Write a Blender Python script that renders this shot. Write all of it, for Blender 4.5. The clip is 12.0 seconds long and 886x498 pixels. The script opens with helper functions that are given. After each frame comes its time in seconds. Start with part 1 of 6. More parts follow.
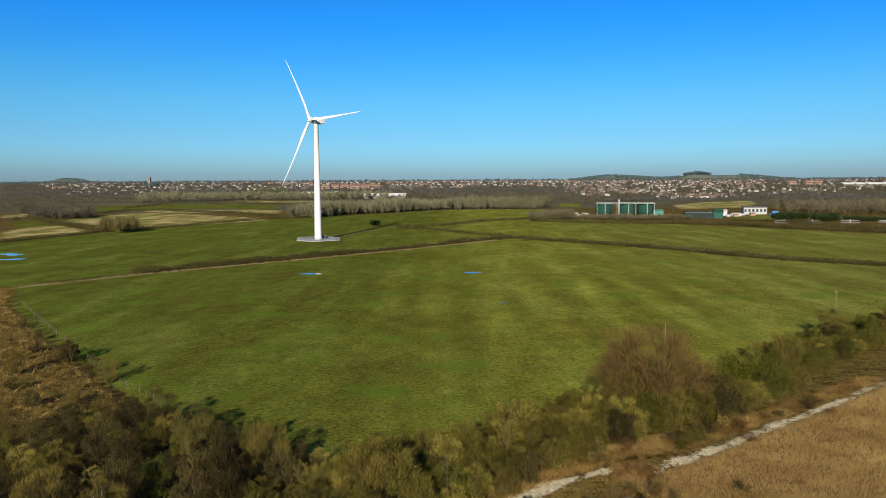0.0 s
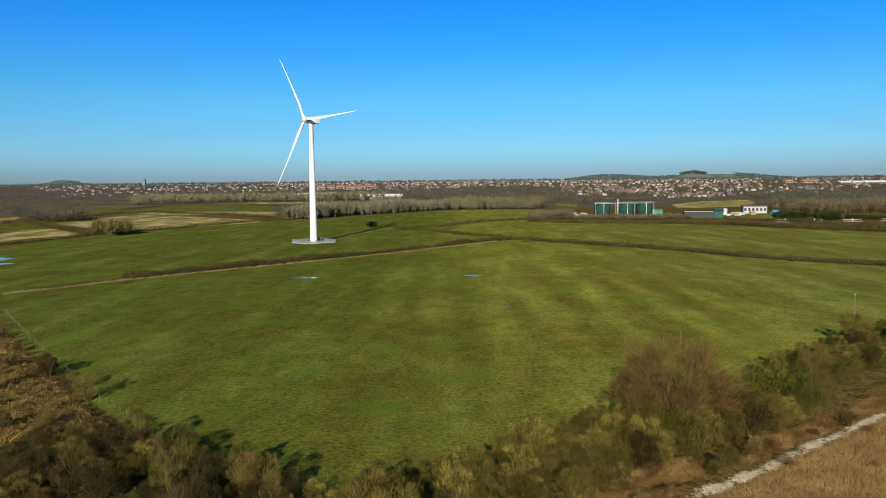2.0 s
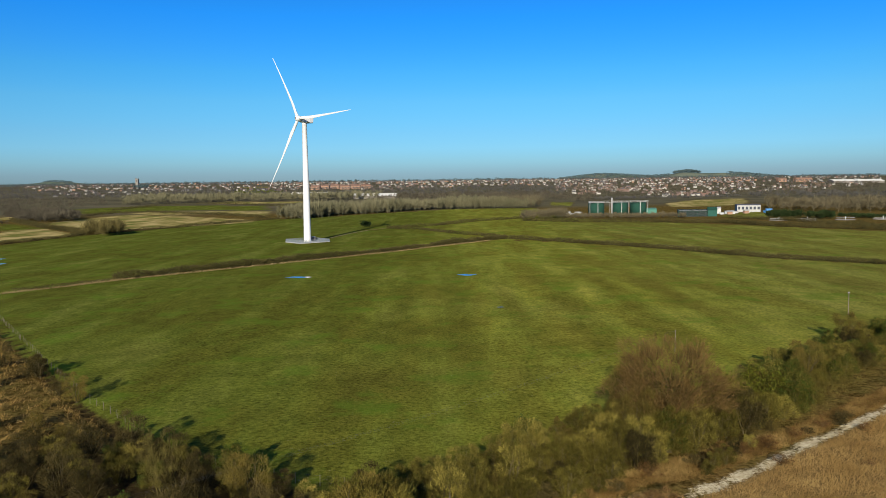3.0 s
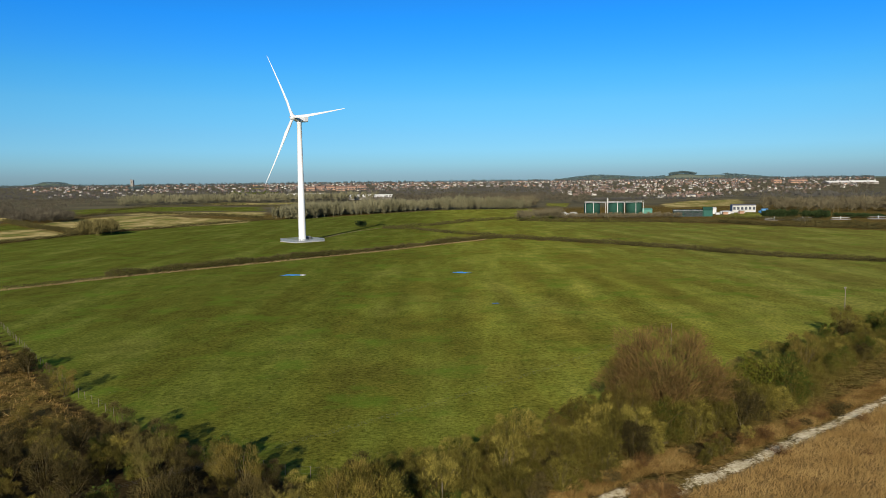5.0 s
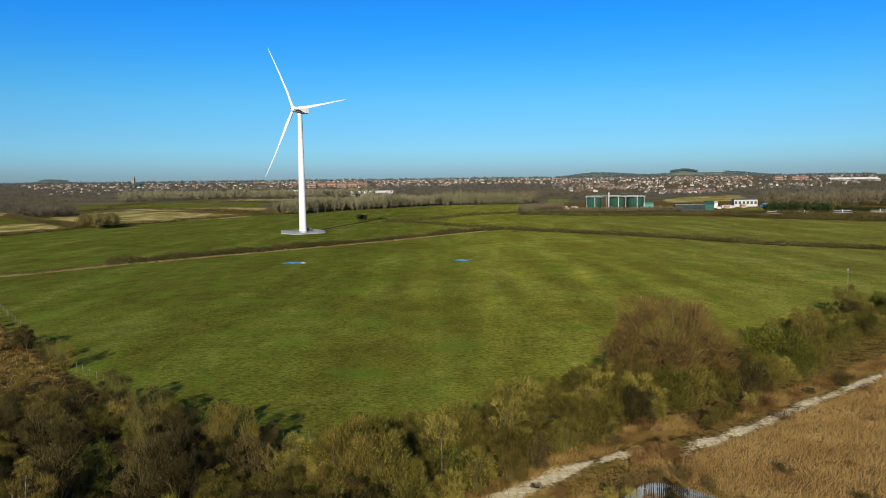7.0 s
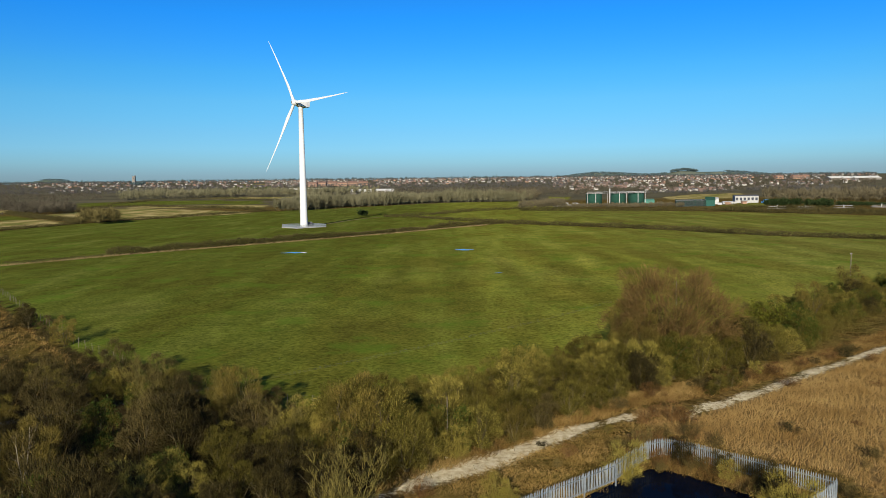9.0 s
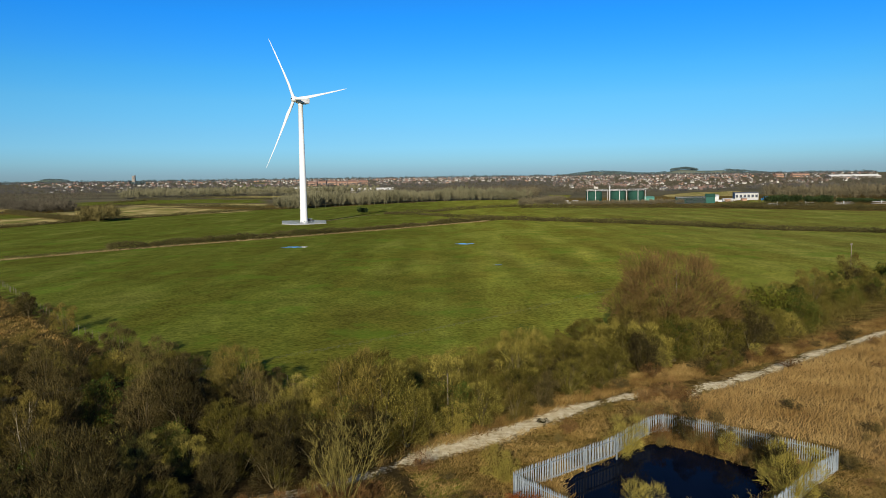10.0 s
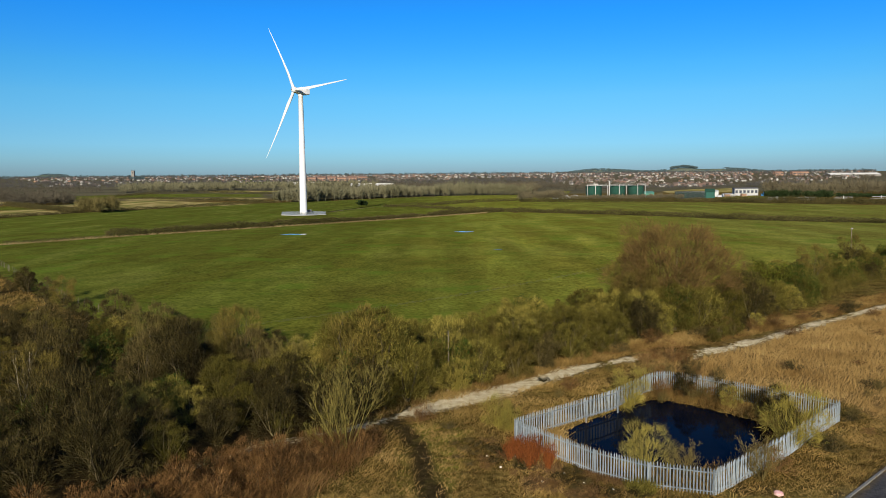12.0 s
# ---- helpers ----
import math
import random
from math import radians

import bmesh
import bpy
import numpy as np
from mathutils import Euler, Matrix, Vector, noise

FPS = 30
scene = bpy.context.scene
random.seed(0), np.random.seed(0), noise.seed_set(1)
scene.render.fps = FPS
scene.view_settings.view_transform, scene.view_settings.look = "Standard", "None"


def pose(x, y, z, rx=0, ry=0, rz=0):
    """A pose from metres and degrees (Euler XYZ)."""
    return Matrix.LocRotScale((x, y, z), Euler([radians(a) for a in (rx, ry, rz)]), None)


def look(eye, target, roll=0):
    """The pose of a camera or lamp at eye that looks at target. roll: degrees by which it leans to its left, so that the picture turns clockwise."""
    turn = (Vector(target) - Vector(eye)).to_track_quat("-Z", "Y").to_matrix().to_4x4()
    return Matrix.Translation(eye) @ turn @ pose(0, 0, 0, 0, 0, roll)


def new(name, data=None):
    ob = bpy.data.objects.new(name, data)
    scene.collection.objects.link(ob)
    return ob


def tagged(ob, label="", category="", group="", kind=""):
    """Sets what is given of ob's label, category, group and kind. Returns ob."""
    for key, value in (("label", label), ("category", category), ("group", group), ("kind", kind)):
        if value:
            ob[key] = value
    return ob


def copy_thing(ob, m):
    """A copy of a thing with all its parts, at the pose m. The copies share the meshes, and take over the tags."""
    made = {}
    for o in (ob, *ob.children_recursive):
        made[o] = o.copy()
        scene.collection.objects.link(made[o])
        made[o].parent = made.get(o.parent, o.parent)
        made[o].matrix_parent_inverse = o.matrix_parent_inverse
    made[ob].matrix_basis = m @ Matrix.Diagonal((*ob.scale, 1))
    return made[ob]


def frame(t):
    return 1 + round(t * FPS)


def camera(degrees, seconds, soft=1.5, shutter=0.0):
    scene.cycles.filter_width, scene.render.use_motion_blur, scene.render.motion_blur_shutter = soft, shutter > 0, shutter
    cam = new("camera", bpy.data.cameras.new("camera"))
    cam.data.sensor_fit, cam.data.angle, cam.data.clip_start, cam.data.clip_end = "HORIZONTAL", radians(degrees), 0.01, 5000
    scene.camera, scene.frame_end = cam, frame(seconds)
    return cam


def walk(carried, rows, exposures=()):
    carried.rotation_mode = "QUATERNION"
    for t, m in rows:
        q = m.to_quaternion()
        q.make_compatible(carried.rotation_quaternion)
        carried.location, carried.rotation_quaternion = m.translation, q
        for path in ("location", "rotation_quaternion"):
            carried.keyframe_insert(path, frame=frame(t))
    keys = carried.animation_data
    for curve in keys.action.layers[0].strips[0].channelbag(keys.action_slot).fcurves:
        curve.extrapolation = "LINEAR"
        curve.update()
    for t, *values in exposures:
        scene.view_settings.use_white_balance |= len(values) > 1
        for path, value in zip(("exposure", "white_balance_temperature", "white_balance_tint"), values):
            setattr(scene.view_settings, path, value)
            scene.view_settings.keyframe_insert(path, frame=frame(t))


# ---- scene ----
cam = camera(62.0, 12.0, soft=0.55)
PATH = [
    (0, (3.502, -4.878, 28.37), (3.469, -2.885, 28.204), -0.3),
    (0.5, (3.134, -2.466, 28.383), (3.102, -0.473, 28.217), -0.4),
    (1, (2.876, -0.426, 28.38), (2.847, 1.567, 28.214), -0.4),
    (1.5, (2.637, 1.251, 28.405), (2.61, 3.244, 28.239), -0.5),
    (2, (2.458, 2.464, 28.422), (2.435, 4.457, 28.257), -0.6),
    (2.5, (2.48, 2.908, 28.371), (2.467, 4.901, 28.206), -0.7),
    (3, (2.614, 3.115, 28.304), (2.606, 5.108, 28.137), -0.7),
    (5, (2.906, 4.187, 26.793), (2.909, 6.181, 26.631), -0.7),
    (5.5, (2.941, 4.247, 26.055), (2.943, 6.241, 25.889), -0.7),
    (6, (3.018, 4.339, 25.125), (3.017, 6.332, 24.956), -0.7),
    (6.5, (3.043, 4.526, 24.249), (3.043, 6.519, 24.081), -0.7),
    (7, (2.979, 4.616, 23.406), (2.979, 6.609, 23.239), -0.7),
    (8.8, (2.587, 4.613, 20.212), (2.586, 6.606, 20.053), -0.7),
    (9, (2.559, 4.636, 20.06), (2.558, 6.629, 19.893), -0.7),
    (9.5, (2.541, 4.587, 19.183), (2.54, 6.58, 19.016), -0.8),
    (10, (2.513, 4.543, 18.32), (2.512, 6.536, 18.152), -0.8),
    (10.5, (2.491, 4.483, 17.459), (2.49, 6.476, 17.29), -0.7),
    (11, (2.411, 4.473, 16.638), (2.41, 6.465, 16.466), -0.6),
    (11.5, (2.398, 4.424, 15.922), (2.398, 6.416, 15.751), -0.6),
    (12, (2.315, 4.437, 15.27), (2.316, 6.429, 15.095), -0.5),
]
walk(cam, [(t, look(eye, target, roll)) for t, eye, target, roll in PATH])

# ---- light: a low winter sun behind the camera, clear sky ----
SUN_UP, SUN_SIDE = 20.0, 9.0          # degrees above the horizon, degrees the shadows lean to +x from +y
world = bpy.data.worlds.new("clear_winter_sky")
scene.world = world
world.use_nodes = True
wn = world.node_tree.nodes
sky = wn.new("ShaderNodeTexSky")
sky.sky_type = "NISHITA"
sky.sun_disc = False
sky.sun_elevation = radians(SUN_UP)
sky.sun_rotation = radians(180 + SUN_SIDE)
sky.altitude = 30
sky.air_density, sky.dust_density, sky.ozone_density = 1.0, 0.6, 4.0
wn["Background"].inputs["Strength"].default_value = 0.089
# deep cold blue overhead, paler lower down, grey in the haze at the horizon
parts = wn.new("ShaderNodeSeparateColor")
ratio = wn.new("ShaderNodeMath")
ratio.operation = "DIVIDE"
haze = wn.new("ShaderNodeMapRange")
haze.inputs[1].default_value, haze.inputs[2].default_value = 0.15, 1.15
shade = wn.new("ShaderNodeValToRGB")
stops = shade.color_ramp.elements
while len(stops) < 8:
    stops.new(0.5)
for k, (at, c) in zip(stops, [(0.06, (0.065, 0.23, 0.42)), (0.1755, (0.066, 0.50, 0.95)), (0.241, (0.16, 0.556, 0.81)), (0.309, (0.235, 0.572, 0.77)), (0.460, (0.285, 0.558, 0.78)), (0.605, (0.315, 0.57, 0.81)), (0.7875, (0.325, 0.53, 0.75)), (0.966, (0.31, 0.455, 0.67))]):
    k.position, k.color = at, (*c, 1)
tint = wn.new("ShaderNodeMix")
tint.data_type, tint.blend_type = "RGBA", "MULTIPLY"
tint.inputs[0].default_value = 1.0
wl = world.node_tree.links
wl.new(sky.outputs["Color"], parts.inputs[0])
wl.new(parts.outputs[0], ratio.inputs[0])
wl.new(parts.outputs[2], ratio.inputs[1])
wl.new(ratio.outputs[0], haze.inputs[0])
wl.new(haze.outputs[0], shade.inputs[0])
wl.new(sky.outputs["Color"], tint.inputs[6])
wl.new(shade.outputs[0], tint.inputs[7])
wl.new(tint.outputs[2], wn["Background"].inputs["Color"])
sun_data = bpy.data.lights.new("sun", "SUN")
sun_data.energy, sun_data.angle, sun_data.color = 5.0, radians(0.6), (1.0, 0.90, 0.74)
sun = new("sun", sun_data)
S_DIR = Vector((-math.sin(radians(SUN_SIDE)) * math.cos(radians(SUN_UP)), -math.cos(radians(SUN_SIDE)) * math.cos(radians(SUN_UP)), math.sin(radians(SUN_UP))))
sun.matrix_world = look(S_DIR * 300, (0, 0, 0))
scene.view_settings.exposure = 0.9


# ---- materials ----
def nodes_of(name):
    m = bpy.data.materials.new(name)
    m.use_nodes = True
    nt = m.node_tree
    return m, nt, nt.nodes["Principled BSDF"]


def noise_node(nt, scale, detail=4.0, rough=0.55, stretch=None):
    geo = nt.nodes.new("ShaderNodeNewGeometry")
    src = geo.outputs["Position"]
    if stretch:
        mp = nt.nodes.new("ShaderNodeMapping")
        mp.inputs["Scale"].default_value = stretch[:3]
        mp.inputs["Rotation"].default_value = (0, 0, radians(stretch[3]) if len(stretch) > 3 else 0)
        nt.links.new(src, mp.inputs["Vector"])
        src = mp.outputs["Vector"]
    n = nt.nodes.new("ShaderNodeTexNoise")
    n.inputs["Scale"].default_value = scale
    n.inputs["Detail"].default_value = detail
    n.inputs["Roughness"].default_value = rough
    nt.links.new(src, n.inputs["Vector"])
    return n.outputs["Fac"]


def ramp(nt, fac, stops):
    r = nt.nodes.new("ShaderNodeValToRGB")
    e = r.color_ramp.elements
    while len(e) < len(stops):
        e.new(0.5)
    for k, (p, c) in zip(e, stops):
        k.position = p
        k.color = (*c, 1) if len(c) == 3 else c
    nt.links.new(fac, r.inputs["Fac"])
    return r.outputs["Color"]


def mix(nt, fac, a, b, mode="MIX"):
    x = nt.nodes.new("ShaderNodeMix")
    x.data_type, x.blend_type = "RGBA", mode
    if isinstance(fac, (int, float)):
        x.inputs[0].default_value = fac
    else:
        nt.links.new(fac, x.inputs[0])
    for sock, v in ((x.inputs[6], a), (x.inputs[7], b)):
        if isinstance(v, tuple):
            sock.default_value = (*v, 1)
        else:
            nt.links.new(v, sock)
    return x.outputs[2]


def calc(nt, op, a, b=0.0, c=0.0, clamp=False):
    x = nt.nodes.new("ShaderNodeMath")
    x.operation, x.use_clamp = op, clamp
    for sock, v in zip(x.inputs, (a, b, c)):
        if isinstance(v, (int, float)):
            sock.default_value = v
        else:
            nt.links.new(v, sock)
    return x.outputs[0]


def bump(nt, bsdf, fac, strength, distance):
    b = nt.nodes.new("ShaderNodeBump")
    b.inputs["Strength"].default_value, b.inputs["Distance"].default_value = strength, distance
    nt.links.new(fac, b.inputs["Height"])
    nt.links.new(b.outputs["Normal"], bsdf.inputs["Normal"])


def plain(name, a, b, rough=0.6, metal=0.0, scale=3.0, bump_d=0.0, gloss=0.5):
    """A surface of two close colours, mottled at two scales."""
    m, nt, p = nodes_of(name)
    col = mix(nt, noise_node(nt, scale * 0.15, 2), ramp(nt, noise_node(nt, scale), [(0.3, a), (0.7, b)]), ramp(nt, noise_node(nt, scale * 6), [(0.35, a), (0.65, b)]))
    nt.links.new(col, p.inputs["Base Color"])
    p.inputs["Roughness"].default_value, p.inputs["Metallic"].default_value = rough, metal
    p.inputs["Specular IOR Level"].default_value = gloss
    if bump_d:
        bump(nt, p, noise_node(nt, scale * 4), 0.6, bump_d)
    return m


def twiggy(name, stops, island=0.6, rough=0.75):
    """Bark, twigs, reeds and grass: a colour for each plant, varied blade by blade."""
    m, nt, p = nodes_of(name)
    ob = nt.nodes.new("ShaderNodeObjectInfo")
    geo = nt.nodes.new("ShaderNodeNewGeometry")
    both = calc(nt, "ADD", calc(nt, "MULTIPLY", ob.outputs["Random"], 1 - island), calc(nt, "MULTIPLY", geo.outputs["Random Per Island"], island))
    col = ramp(nt, both, stops)
    nt.links.new(col, p.inputs["Base Color"])
    p.inputs["Roughness"].default_value = rough
    p.inputs["Specular IOR Level"].default_value = 0.04
    return m


def field_twiggy(name, stops, scale, rough=0.85):
    """The same for wide sheets of one kind of plant: patches by place, then blade by blade."""
    m, nt, p = nodes_of(name)
    geo = nt.nodes.new("ShaderNodeNewGeometry")
    f = calc(nt, "ADD", calc(nt, "MULTIPLY", noise_node(nt, scale, 3), 0.75), calc(nt, "MULTIPLY", geo.outputs["Random Per Island"], 0.25))
    nt.links.new(ramp(nt, f, stops), p.inputs["Base Color"])
    p.inputs["Roughness"].default_value = rough
    p.inputs["Specular IOR Level"].default_value = 0.03
    return m


# ground: pasture, chalk track, reed litter, stubble, mud and shade-dark wood floor, told apart by zones stored on the
# sheet
def ground_material():
    m, nt, p = nodes_of("ground_cover")
    za = nt.nodes.new("ShaderNodeAttribute")
    za.attribute_name = "zone_a"
    zb = nt.nodes.new("ShaderNodeAttribute")
    zb.attribute_name = "zone_b"
    sa, sb = nt.nodes.new("ShaderNodeSeparateColor"), nt.nodes.new("ShaderNodeSeparateColor")
    nt.links.new(za.outputs["Color"], sa.inputs["Color"])
    nt.links.new(zb.outputs["Color"], sb.inputs["Color"])
    edge = calc(nt, "MULTIPLY", calc(nt, "SUBTRACT", noise_node(nt, 0.7, 6, 0.72), 0.5), 1.0)

    def mask(out, width=0.18):
        v = calc(nt, "ADD", out, edge)
        mr = nt.nodes.new("ShaderNodeMapRange")
        mr.interpolation_type = "SMOOTHSTEP"
        mr.inputs[1].default_value, mr.inputs[2].default_value = 0.5 - width, 0.5 + width
        nt.links.new(v, mr.inputs[0])
        return mr.outputs[0]

    fine = noise_node(nt, 2.2, 6, 0.7)
    rough_c = mix(nt, ramp(nt, noise_node(nt, 0.16, 4, 0.6), [(0.35, (0, 0, 0)), (0.65, (1, 1, 1))]),
                  ramp(nt, fine, [(0.3, (0.050, 0.031, 0.009)), (0.7, (0.165, 0.108, 0.034))]),
                  ramp(nt, fine, [(0.3, (0.048, 0.040, 0.010)), (0.7, (0.135, 0.105, 0.030))]))
    rough_c = mix(nt, 1.0, rough_c, ramp(nt, noise_node(nt, 0.55, 5, 0.7), [(0.36, (0.45, 0.42, 0.40)), (0.52, (1.0, 1.0, 1.0)), (0.66, (1.25, 1.22, 1.15))]), "MULTIPLY")
    # pasture: broad wet and dry patches, furrows that run up the field, fine tufts
    broad = noise_node(nt, 0.028, 4, 0.55)
    furrow = noise_node(nt, 0.095, 4, 0.55, (1.0, 0.16, 1.0, 4))
    patch = calc(nt, "ADD", calc(nt, "MULTIPLY", broad, 0.38), calc(nt, "MULTIPLY", furrow, 0.62))
    pas = ramp(nt, patch, [(0.38, (0.112, 0.109, 0.020)), (0.46, (0.122, 0.125, 0.021)), (0.53, (0.136, 0.150, 0.025)), (0.62, (0.176, 0.182, 0.035))])
    # pasture tint by easting: darker and greener west, brightest mid-field, bluer east
    where = nt.nodes.new("ShaderNodeNewGeometry")
    east = nt.nodes.new("ShaderNodeSeparateXYZ")
    nt.links.new(where.outputs["Position"], east.inputs[0])
    side = nt.nodes.new("ShaderNodeMapRange")
    side.inputs[1].default_value, side.inputs[2].default_value = -90.0, 110.0
    nt.links.new(east.outputs[0], side.inputs[0])
    pas = mix(nt, 1.0, pas, ramp(nt, side.outputs[0], [(0.0, (0.64, 0.70, 0.74)), (0.32, (0.68, 0.73, 0.72)), (0.45, (0.86, 0.88, 0.85)), (0.55, (1.10, 1.09, 1.04)), (0.7, (1.08, 1.05, 1.0)), (1.0, (1.0, 0.96, 1.2))]), "MULTIPLY")
    # old plough ridges across the middle of the field, as paler and darker stripes of colour; damp brown hollows and
    # drier yellow rises
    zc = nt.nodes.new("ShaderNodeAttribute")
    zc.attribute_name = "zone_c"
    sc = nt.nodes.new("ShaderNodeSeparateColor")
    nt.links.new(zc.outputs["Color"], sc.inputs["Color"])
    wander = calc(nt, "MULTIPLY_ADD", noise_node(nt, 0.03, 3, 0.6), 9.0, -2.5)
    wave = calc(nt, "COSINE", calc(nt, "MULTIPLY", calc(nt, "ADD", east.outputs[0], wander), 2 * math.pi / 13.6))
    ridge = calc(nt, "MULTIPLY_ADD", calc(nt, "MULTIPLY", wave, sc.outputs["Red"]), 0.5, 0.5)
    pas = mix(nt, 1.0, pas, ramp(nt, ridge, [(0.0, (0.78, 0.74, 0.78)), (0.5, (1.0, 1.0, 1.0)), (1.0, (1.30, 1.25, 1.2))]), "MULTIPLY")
    ragged = calc(nt, "MULTIPLY_ADD", noise_node(nt, 0.12, 5, 0.65), 1.6, -0.3, True)
    pas = mix(nt, calc(nt, "MULTIPLY", calc(nt, "MULTIPLY", sc.outputs["Green"], ragged), 0.75), pas, (0.070, 0.062, 0.013))
    pas = mix(nt, calc(nt, "MULTIPLY", sc.outputs["Blue"], ragged), pas, (0.185, 0.188, 0.040))
    tuft = ramp(nt, noise_node(nt, 1.7, 8, 0.78), [(0.34, (0.35, 0.36, 0.36)), (0.5, (0.95, 0.95, 0.95)), (0.66, (1.5, 1.45, 1.3))])
    pas = mix(nt, 1.0, pas, tuft, "MULTIPLY")
    pas = mix(nt, 1.0, pas, (1.02, 1.0, 0.95), "MULTIPLY")
    clump = ramp(nt, noise_node(nt, 0.22, 6, 0.7, (1, 0.6, 1, 0)), [(0.36, (0.80, 0.82, 0.82)), (0.64, (1.20, 1.19, 1.14))])
    pas = mix(nt, 1.0, pas, clump, "MULTIPLY")
    lush = mix(nt, ramp(nt, noise_node(nt, 0.07, 5, 0.65), [(0.54, (0, 0, 0)), (0.66, (0.65, 0.65, 0.65))]), pas, (0.080, 0.130, 0.014))
    reed = ramp(nt, fine, [(0.25, (0.085, 0.052, 0.018)), (0.75, (0.23, 0.155, 0.060))])
    chalk = ramp(nt, noise_node(nt, 1.6, 6, 0.7), [(0.3, (0.20, 0.148, 0.072)), (0.45, (0.43, 0.36, 0.215)), (0.75, (0.65, 0.58, 0.40))])
    stub = ramp(nt, noise_node(nt, 0.05, 7, 0.7, (1, 0.4, 1, 0)), [(0.40, (0.115, 0.125, 0.028)), (0.47, (0.19, 0.16, 0.05)), (0.54, (0.28, 0.225, 0.085)), (0.62, (0.38, 0.30, 0.125))])
    mud_shade = ramp(nt, fine, [(0.3, (0.016, 0.012, 0.006)), (0.7, (0.048, 0.034, 0.014))])
    tar = ramp(nt, noise_node(nt, 6, 6, 0.7), [(0.3, (0.035, 0.035, 0.038)), (0.7, (0.065, 0.065, 0.068))])
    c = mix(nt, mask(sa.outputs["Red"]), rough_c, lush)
    c = mix(nt, mask(sa.outputs["Blue"]), c, reed)
    c = mix(nt, mask(sb.outputs["Red"]), c, stub)
    c = mix(nt, mask(sb.outputs["Green"]), c, mud_shade)
    fray = calc(nt, "MULTIPLY", calc(nt, "SUBTRACT", noise_node(nt, 3.2, 6, 0.8), 0.5), 1.9)
    c = mix(nt, mask(calc(nt, "ADD", sa.outputs["Green"], fray), 0.25), c, chalk)
    c = mix(nt, sb.outputs["Blue"], c, tar)
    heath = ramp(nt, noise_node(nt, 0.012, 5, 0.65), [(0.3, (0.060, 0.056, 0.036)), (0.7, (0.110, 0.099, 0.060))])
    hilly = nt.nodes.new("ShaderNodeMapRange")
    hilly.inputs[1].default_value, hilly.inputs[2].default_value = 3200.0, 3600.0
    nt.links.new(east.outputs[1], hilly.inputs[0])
    # far slopes: field tones greyed and blued, distance haze put into the colour
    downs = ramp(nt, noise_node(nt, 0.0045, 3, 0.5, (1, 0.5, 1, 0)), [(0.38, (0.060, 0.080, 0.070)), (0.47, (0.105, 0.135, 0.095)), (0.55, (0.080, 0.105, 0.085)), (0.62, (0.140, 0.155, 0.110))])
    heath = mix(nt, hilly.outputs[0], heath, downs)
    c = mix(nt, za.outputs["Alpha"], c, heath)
    nt.links.new(c, p.inputs["Base Color"])
    p.inputs["Roughness"].default_value = 0.9
    p.inputs["Specular IOR Level"].default_value = 0.0
    bump(nt, p, noise_node(nt, 2.0, 7, 0.7), 0.8, 0.16)
    return m


M_GROUND = ground_material()
M_WHITE = plain("white_gel_coat", (0.43, 0.435, 0.44), (0.48, 0.485, 0.49), 0.5, 0, 0.6)
M_NAC = plain("white_nacelle_paint", (0.56, 0.565, 0.57), (0.62, 0.62, 0.63), 0.5, 0, 0.6)
M_DARK = plain("dark_opening", (0.02, 0.02, 0.02), (0.03, 0.03, 0.03), 0.7)
M_CONC = plain("grey_concrete", (0.22, 0.22, 0.21), (0.31, 0.31, 0.295), 0.85, 0, 1.5)
M_GALV = plain("galvanised_steel", (0.085, 0.102, 0.112), (0.195, 0.222, 0.238), 0.6, 0.15, 1.2)
M_POST = plain("grey_fence_wood", (0.07, 0.058, 0.038), (0.13, 0.105, 0.07), 0.85, 0, 4, 0.01)
M_WIRE = plain("cable", (0.04, 0.04, 0.04), (0.08, 0.08, 0.08), 0.6)
M_TARE = plain("kerb_concrete", (0.09, 0.088, 0.08), (0.14, 0.135, 0.125), 0.85, 0, 3)
M_GTANK = plain("green_cladding", (0.008, 0.034, 0.024), (0.014, 0.048, 0.034), 0.9, 0, 0.3, 0, 0.15)
M_GPALE = plain("pale_green_cladding", (0.03, 0.12, 0.09), (0.045, 0.15, 0.115), 0.8, 0, 0.3)
M_LGREY = plain("light_grey_sheet", (0.24, 0.25, 0.25), (0.34, 0.34, 0.33), 0.7, 0, 0.3)
M_GLOBBY = plain("green_glazed_panels", (0.008, 0.045, 0.034), (0.012, 0.065, 0.05), 0.6, 0, 0.3, 0, 0.12)
M_BLUE = plain("blue_paint", (0.02, 0.12, 0.27), (0.03, 0.16, 0.33), 0.5)
M_SHEET = plain("white_roof_sheet", (0.46, 0.45, 0.40), (0.58, 0.57, 0.52), 0.7, 0, 0.3)
M_SLATE = plain("dark_slate", (0.045, 0.045, 0.05), (0.075, 0.072, 0.075), 0.8, 0, 0.8)
M_TILE = plain("brown_roof_tile", (0.055, 0.043, 0.037), (0.10, 0.066, 0.050), 0.8, 0, 0.8)
M_RTILE = plain("orange_roof_tile", (0.10, 0.062, 0.046), (0.16, 0.090, 0.062), 0.8, 0, 0.8)
M_RENDER = plain("cream_render", (0.14, 0.135, 0.118), (0.37, 0.355, 0.315), 0.85, 0, 0.05)
M_BRICK = plain("red_brick", (0.085, 0.060, 0.050), (0.14, 0.092, 0.073), 0.85, 0, 0.8)
M_OBRICK = plain("orange_brick", (0.19, 0.115, 0.075), (0.27, 0.155, 0.095), 0.85, 0, 0.8)
M_STONE = plain("grey_stone", (0.10, 0.09, 0.08), (0.16, 0.145, 0.125), 0.85, 0, 0.8)
